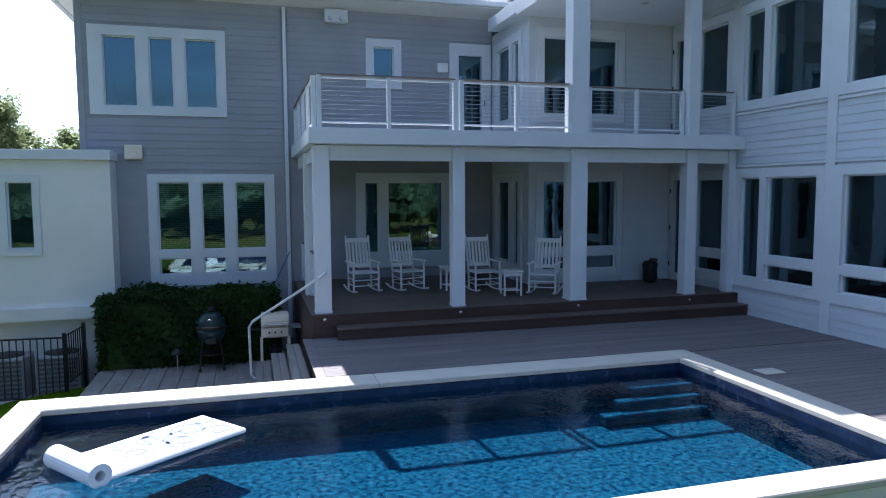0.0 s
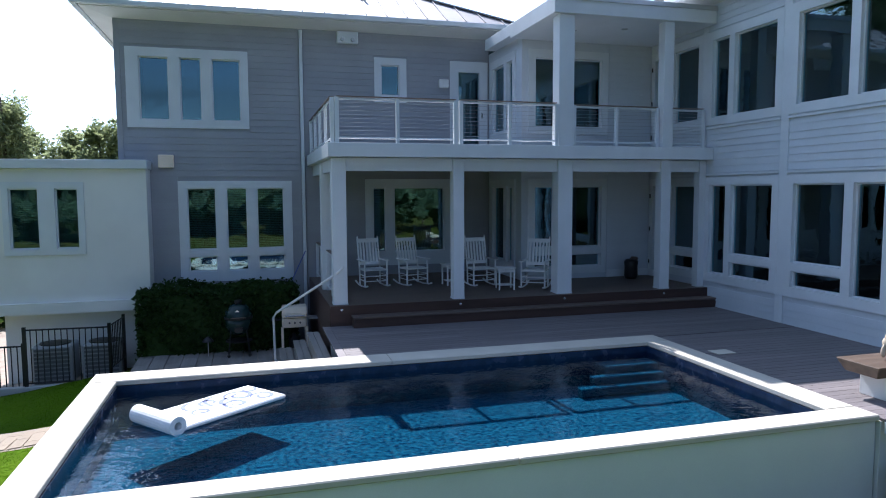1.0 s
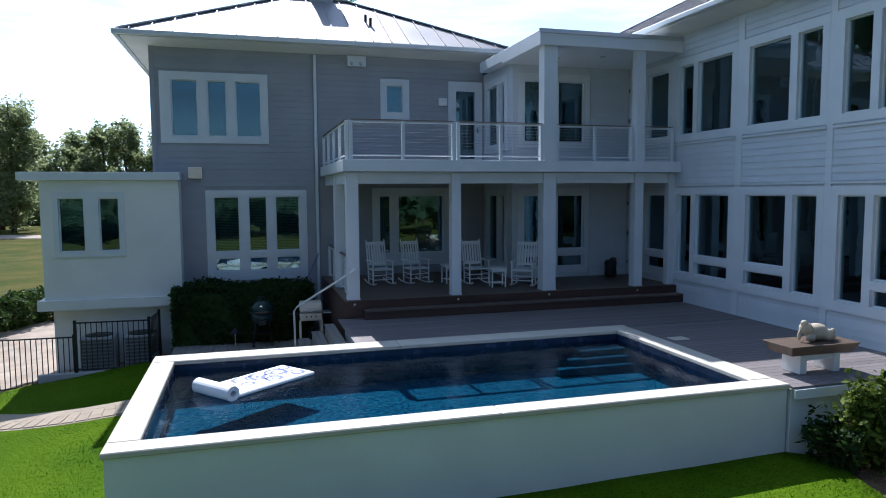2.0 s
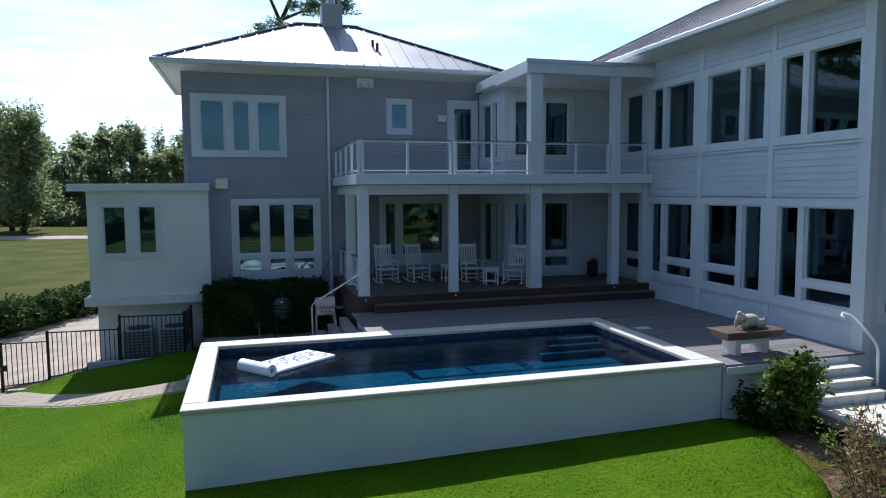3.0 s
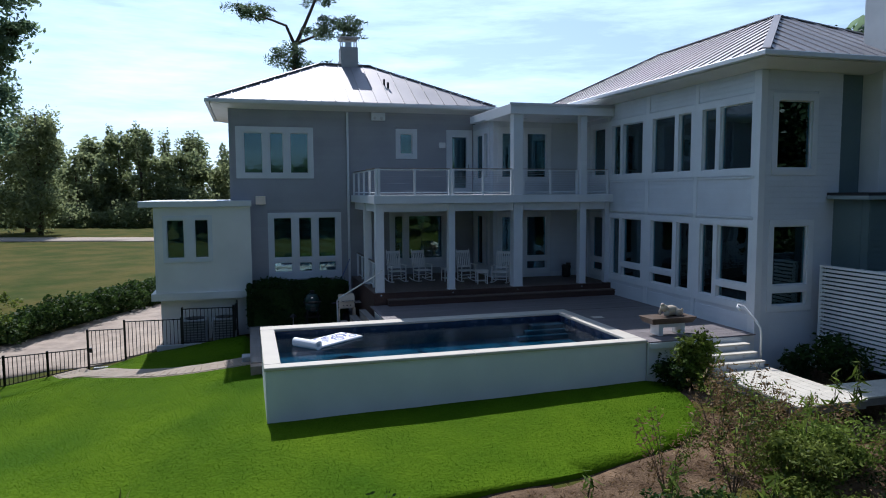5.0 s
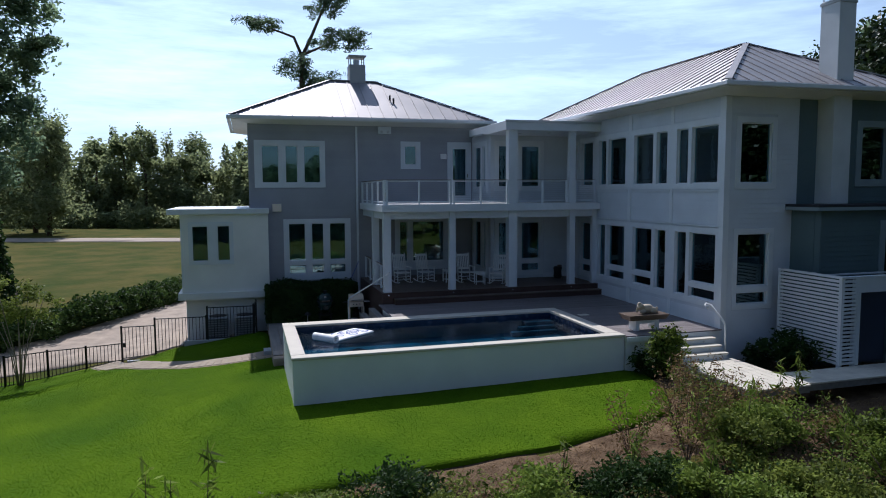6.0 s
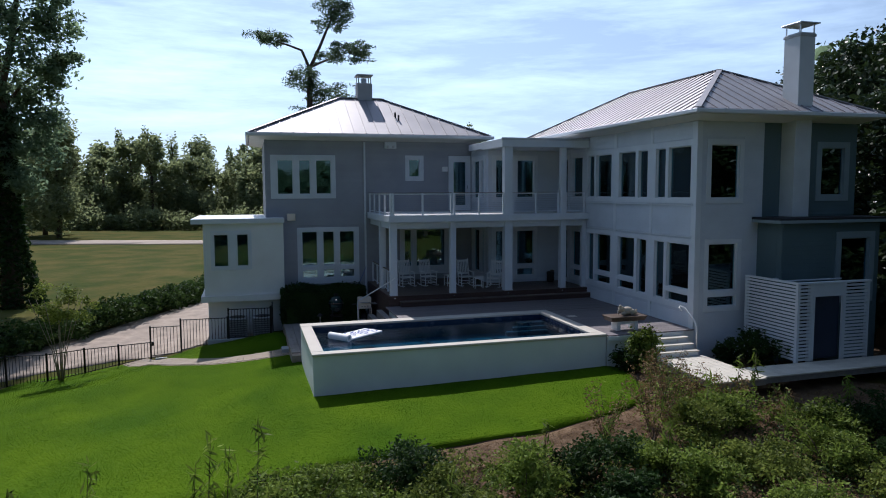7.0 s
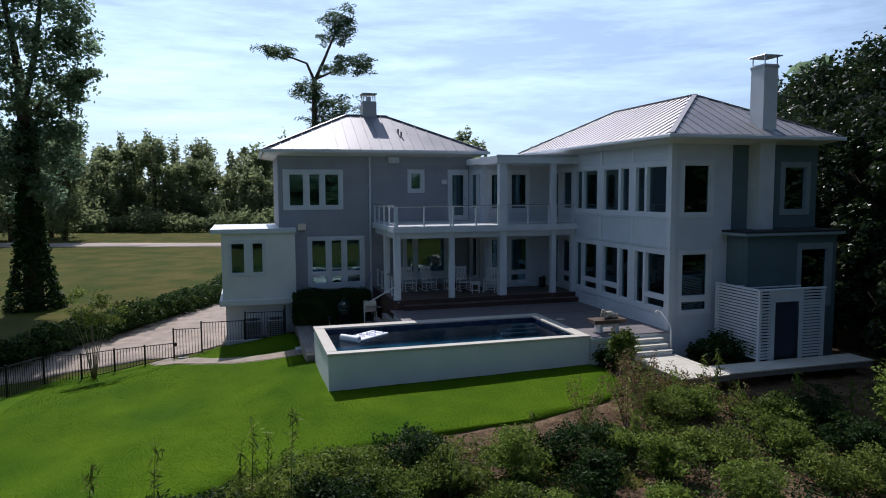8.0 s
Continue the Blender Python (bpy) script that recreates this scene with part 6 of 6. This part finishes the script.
for y in (-0.2, 0.2):
    part("apron", boxes(((-0.18, y - 0.012, 0.41), (0.18, y + 0.012, 0.47))), WHITE_PAINT, table)
table.scale = (0.8, 0.8, 0.92)
table.matrix_basis = pose(3.80, 1.3, 0.381, 0, 0, -8) @ Matrix.Diagonal((0.8, 0.8, 0.92, 1))
copy_thing(table, pose(2.90, 2.3, 0.381, 0, 0, 6))

bag = thing("log_carrier", (7.3, 2.05, 0.38), "dark slumped bag standing by the porch wall", "bag")
part("bag_body", lathe((7.3, 2.05, 0.382), ((0.13, 0), (0.16, 0.08), (0.15, 0.28), (0.17, 0.4), (0.12, 0.46), (0.05, 0.44)), 14), BLACK_METAL, bag, smooth=True)
part("bag_top", lathe((7.36, 2.02, 0.8), ((0.06, 0), (0.10, 0.05), (0.07, 0.1), (0.02, 0.1)), 12), DARK_WOOD, bag, smooth=True)
pole = thing("broom", (-0.5, 4.5, 0.3), "dark blue broom handle leaning on the house wall", "broom")
part("handle", tube([(-0.62, 4.35, 0.1), (-0.13, 4.7, 1.05)], 0.014, 6), FLOAT_BLUE, pole)
part("broom_head", boxes(((-0.76, 4.2, 0.0), (-0.5, 4.46, 0.12)), bevel=0.02), BLACK_METAL, pole)

# ---- grills ----
sm = thing("kamado_grill", (-1.72, 2.6, -0.965), "dark green egg-shaped ceramic grill on a black wheeled stand", "grill")
part("body", lathe((-1.72, 2.6, -0.45), ((0.12, 0), (0.2, 0.05), (0.26, 0.2), (0.28, 0.4)), 22), CERAMIC, sm, smooth=True)
part("lid", lathe((-1.72, 2.6, -0.045), ((0.285, 0), (0.285, 0.03), (0.26, 0.16), (0.18, 0.28), (0.07, 0.33)), 22), CERAMIC, sm, smooth=True)
part("chimney_cap", lathe((-1.72, 2.6, 0.28), ((0.06, 0), (0.075, 0.04), (0.07, 0.09), (0.02, 0.1)), 14), BLACK_METAL, sm)
bm = lathe((0, 0, 0), ((0.045, 0), (0.045, 0.015), (0.03, 0.018)), 14)
bmesh.ops.transform(bm, matrix=pose(-1.74, 2.36, 0.12, 100), verts=bm.verts)
part("thermometer", bm, CHROME, sm, "round bright thermometer")
part("handle", tube([(-1.86, 2.33, -0.02), (-1.86, 2.26, 0.0), (-1.58, 2.26, 0.0), (-1.58, 2.33, -0.02)], 0.014, 6), DARK_WOOD, sm)
part("band", lathe((-1.72, 2.6, -0.07), ((0.292, 0), (0.292, 0.05), (0.285, 0.05)), 22), BLACK_METAL, sm)
for k in range(4):
    a = 0.8 + k * 1.57
    part("leg", tube([(-1.72 + 0.2 * math.cos(a), 2.6 + 0.2 * math.sin(a), -0.2), (-1.72 + 0.3 * math.cos(a), 2.6 + 0.3 * math.sin(a), -0.9)], 0.014, 6), BLACK_METAL, sm)
    part("caster", lathe((-1.72 + 0.3 * math.cos(a), 2.6 + 0.3 * math.sin(a), -0.965), ((0.02, 0), (0.035, 0.02), (0.03, 0.06)), 10), BLACK_METAL, sm)
part("stand_ring", lathe((-1.72, 2.6, -0.62), ((0.27, 0), (0.27, 0.02), (0.25, 0.02)), 18), BLACK_METAL, sm)
part("ash_box", boxes(((-1.80, 2.3, -0.36), (-1.64, 2.36, -0.24))), BLACK_METAL, sm)

sm.scale = (1.0, 1.0, 0.88)

gg = thing("gas_grill", (-0.55, 2.95, -0.965), "beige gas grill on legs with a silver lid handle", "grill")
bm = bmesh.new()
prof = ((-0.28, 0.0), (-0.29, 0.1), (-0.22, 0.24), (0.0, 0.3), (0.2, 0.24), (0.27, 0.06), (0.27, 0.0))
ends = [[bm.verts.new((-0.55 + x, 2.95 + y, -0.18 + z)) for y, z in prof] for x in (-0.3, 0.3)]
for i in range(len(prof)):
    bm.faces.new((ends[0][i], ends[0][(i + 1) % 7], ends[1][(i + 1) % 7], ends[1][i]))
bm.faces.new(ends[0][::-1])
bm.faces.new(ends[1])
bmesh.ops.bevel(bm, geom=bm.edges[:], offset=0.02, segments=2, affect="EDGES")
bmesh.ops.recalc_face_normals(bm, faces=bm.faces)
part("lid", bm, BEIGE, gg)
part("firebox", boxes(((-0.85, 2.68, -0.42), (-0.25, 3.2, -0.2)), bevel=0.03), BEIGE, gg)
part("handle", tube([(-0.78, 2.66, -0.12), (-0.78, 2.6, -0.12), (-0.32, 2.6, -0.12), (-0.32, 2.66, -0.12)], 0.016, 8), CHROME, gg, "bright metal handle")
for x in (-0.85, -0.25):
    for y in (2.72, 3.16):
        part("leg", boxes(((x - 0.03, y - 0.03, -0.965), (x + 0.03, y + 0.03, -0.4)), bevel=0.01), BEIGE, gg)
part("side_shelf", boxes(((-0.22, 2.72, -0.24), (0.06, 3.16, -0.21)), bevel=0.008), STEEL, gg)
part("side_shelf", boxes(((-1.12, 2.72, -0.24), (-0.88, 3.16, -0.21)), bevel=0.008), BLACK_METAL, gg)
part("gas_bottle", lathe((-0.55, 2.98, -0.965), ((0.11, 0), (0.14, 0.03), (0.14, 0.26), (0.08, 0.33), (0.03, 0.36)), 16), BLACK_METAL, gg)
for x in (-0.68, -0.55, -0.42):
    bm = lathe((0, 0, 0), ((0.022, 0), (0.022, 0.02), (0.015, 0.025)), 10)
    bmesh.ops.transform(bm, matrix=pose(x, 2.68, -0.3, 90), verts=bm.verts)
    part("knob", bm, BLACK_METAL, gg)
gg.scale = (0.88, 0.9, 0.9)
lamp = thing("garden_light", (-2.35, 2.7, -0.965), "small dark path light on a stake", "garden light")
part("stake", tube([(-2.35, 2.7, -0.97), (-2.35, 2.7, -0.62)], 0.012, 6), STEEL, lamp)
part("shade", lathe((-2.35, 2.7, -0.66), ((0.12, 0), (0.1, 0.04), (0.03, 0.1)), 14), BLACK_METAL, lamp)

# ---- pool float ----
FC = Matrix.Translation((-1.91, -3.82, -0.126)) @ Matrix.Rotation(radians(39), 4, "Z")
pf = thing("pool_float", (0, 0, 0), "white foam pool float with blue swirls and rolled pillow on water", "pool float")
bm = boxes(((-0.66, -0.37, 0), (0.82, 0.37, 0.05)), bevel=0.015)
part("mat", bm, FLOAT, pf)
bm = bmesh.new()
ro, ri, sides = 0.105, 0.045, 22
ring = []
for y in (-0.39, 0.39):
    ring.append([[bm.verts.new((-0.72 + r * math.cos(k * math.tau / sides), y, 0.085 + r * math.sin(k * math.tau / sides))) for k in range(sides)] for r in (ro, ri)])
for k in range(sides):
    n = (k + 1) % sides
    bm.faces.new((ring[0][0][k], ring[0][0][n], ring[1][0][n], ring[1][0][k]))
    bm.faces.new((ring[0][1][k], ring[1][1][k], ring[1][1][n], ring[0][1][n]))
    for e in (0, 1):
        bm.faces.new((ring[e][0][k], ring[e][1][k], ring[e][1][n], ring[e][0][n]))
bmesh.ops.recalc_face_normals(bm, faces=bm.faces)
part("pillow_roll", bm, FLOAT, pf, "rolled foam pillow", smooth=False)


def swirl(cx, cy, turns, r0, r1, a0, width):
    """A flat curling stripe that thins to its end."""
    bm = bmesh.new()
    n = int(24 * turns)
    pair = []
    for i in range(n + 1):
        f = i / n
        a, r = a0 + f * turns * math.tau, r0 + (r1 - r0) * f
        w = width * 1.15 * (0.25 + math.sin(f * math.pi) * 0.75) / 2
        pair.append([bm.verts.new((cx + (r + s * w) * math.cos(a), cy + (r + s * w) * math.sin(a), 0.0535)) for s in (-1, 1)])
    for p, q in zip(pair, pair[1:]):
        bm.faces.new((p[0], p[1], q[1], q[0]))
    bmesh.ops.recalc_face_normals(bm, faces=bm.faces)
    return bm


for args in ((0.45, 0.08, 1.6, 0.05, 0.21, 0.4, 0.05), (0.22, -0.16, 1.4, 0.04, 0.17, 2.2, 0.045), (0.05, 0.14, 1.2, 0.04, 0.15, 4.0, 0.04), (0.62, -0.17, 1.3, 0.04, 0.16, 1.0, 0.045), (-0.2, -0.08, 1.1, 0.03, 0.13, 3.1, 0.035), (0.68, 0.2, 0.8, 0.06, 0.11, 2.0, 0.04)):
    part("swirl_print", swirl(*args), FLOAT_BLUE, pf)
for x, y, l in ((0.2, 0.08, 0.22), (0.3, -0.1, 0.22), (-0.1, 0.12, 0.2)):
    part("swirl_print", swirl(x, y, 0.35, l, l * 0.9, 1.2, 0.05), FLOAT_BLUE, pf)
pf.matrix_basis = FC

# ---- table with statue ----
tb = thing("low_table", (6.02, -6.0, 0.0), "low dark wooden table with pale block legs on the deck edge", "table")
bm = bmesh.new()
v = [bm.verts.new((6.02 + sx * (0.55 if z < 0.38 else 0.62), -6.0 + sy * (0.22 if z < 0.38 else 0.30), z)) for z in (0.29, 0.44) for sx, sy in ((-1, -1), (1, -1), (1, 1), (-1, 1))]
for f in ((3, 2, 1, 0), (4, 5, 6, 7), (0, 1, 5, 4), (1, 2, 6, 5), (2, 3, 7, 6), (3, 0, 4, 7)):
    bm.faces.new([v[i] for i in f])
bmesh.ops.bevel(bm, geom=bm.edges[:], offset=0.008, segments=1, affect="EDGES")
part("tabletop", bm, DARK_WOOD, tb, "dark bevelled wooden top")
for x in (5.72, 6.32):
    part("leg", boxes(((x - 0.06, -6.18, 0.002), (x + 0.06, -5.82, 0.29)), bevel=0.006), STUCCO, tb, "pale block leg")
part("apron", boxes(((5.78, -6.17, 0.2), (6.26, -6.13, 0.29))), STUCCO, tb)
bm = bmesh.new()
for x, y, z, r, sx, sy, sz in ((0.02, 0, 0.13, 0.15, 1.25, 0.9, 0.85), (-0.2, -0.03, 0.2, 0.10, 1.0, 0.9, 0.9), (-0.25, -0.05, 0.28, 0.05, 1, 1, 1), (-0.16, -0.09, 0.06, 0.055, 1.6, 0.8, 1), (0.16, -0.1, 0.09, 0.08, 1.3, 0.7, 1.1), (0.26, -0.05, 0.05, 0.05, 1.6, 0.8, 0.9),
                            (0.2, 0.1, 0.08, 0.08, 1.2, 0.7, 1.0), (-0.3, -0.02, 0.1, 0.035, 0.9, 0.8, 2.2), (0.33, 0.0, 0.1, 0.045, 0.8, 0.8, 1.6)):
    res = bmesh.ops.create_icosphere(bm, subdivisions=3, radius=r)
    bmesh.ops.transform(bm, matrix=Matrix.Translation((6.1 + x, -5.98 + y, 0.44 + z)) @ Matrix.Diagonal((sx, sy, sz, 1)), verts=res["verts"])
st = part("statue", bm, STATUE, smooth=True)
tagged(st, "crouching cast-stone garden statue resting on the low table", "statue")
rm = st.modifiers.new("fuse", "REMESH")
rm.mode, rm.voxel_size, rm.use_smooth_shade = "VOXEL", 0.014, True

# ---- slatted enclosure ----
en = thing("slatted_enclosure", (11.1, -8.3, -0.6), "white horizontal-slat enclosure with a dark door beside the walk", "enclosure")
X0, X1, Y0, Y1, Z0, Z1 = 9.70, 12.15, -8.92, -6.92, -0.585, 1.6
for x, y in ((X0, Y0), (X1, Y0), (X0, Y1), (10.12, Y0), (11.30, Y0)):
    part("corner_post", boxes(((x - 0.045, y - 0.045, Z0 - 0.3), (x + 0.045, y + 0.045, Z1))), TRIM, en)
slat_y = unit_mesh("slat", TRIM, (-0.012, 0, 0), (0.012, 1, 0.062))
slat_x = unit_mesh("slat", TRIM, (0, -0.012, 0), (1, 0.012, 0.062))
z = Z0 + 0.03
while z < Z1 - 0.05:
    piece("slat", slat_y, en, Matrix.Translation((X0 - 0.05, Y0, z)) @ Matrix.Diagonal((1, Y1 - Y0, 1, 1)))
    piece("slat", slat_x, en, Matrix.Translation((X0, Y0 - 0.05, z)) @ Matrix.Diagonal((0.46, 1, 1, 1)))
    piece("slat", slat_x, en, Matrix.Translation((11.28, Y0 - 0.05, z)) @ Matrix.Diagonal((X1 - 11.28, 1, 1, 1)))
    z += 0.098
part("top_rail", boxes(((X0 - 0.07, Y0 - 0.07, Z1), (X1 + 0.07, Y0 + 0.05, Z1 + 0.05)), ((X0 - 0.07, Y0 + 0.05, Z1), (X0 + 0.05, Y1 + 0.03, Z1 + 0.05))), TRIM, en)
dr = part("door", boxes(((10.17, Y0 + 0.10, Z0 + 0.02), (11.25, Y0 + 0.14, Z1 - 0.34)), bevel=0.005), DOOR_BLUE, en, "dark flush door")
part("door_casing", boxes(((10.168, Y0 - 0.05, Z1 - 0.36), (11.252, Y0 + 0.02, Z1 - 0.005))), TRIM, en)
for x in (10.14, 11.2):
    part("door_casing", boxes(((x, Y0 - 0.075, Z0), (x + 0.09, Y0 - 0.064, Z1 - 0.36))), TRIM, en)
for k in range(3):
    part("roof_slat", boxes(((X0 + 0.06, Y0 + 0.4 + 0.5 * k, Z1 - 0.05), (X1, Y0 + 0.46 + 0.5 * k, Z1 - 0.012)), bevel=0.004), TRIM, en)
part("inner_lining", boxes(((X0 + 0.05, Y0 + 0.06, Z0), (X0 + 0.07, Y1, Z1 - 0.02))), ROOM, en)
tank = thing("pump_unit", (11.0, -8.1, -0.6), "dark pump unit inside the slatted enclosure", "pump")
part("casing", boxes(((10.6, -8.4, -0.6), (11.5, -7.75, 1.45)), bevel=0.04), BLACK_METAL, tank)
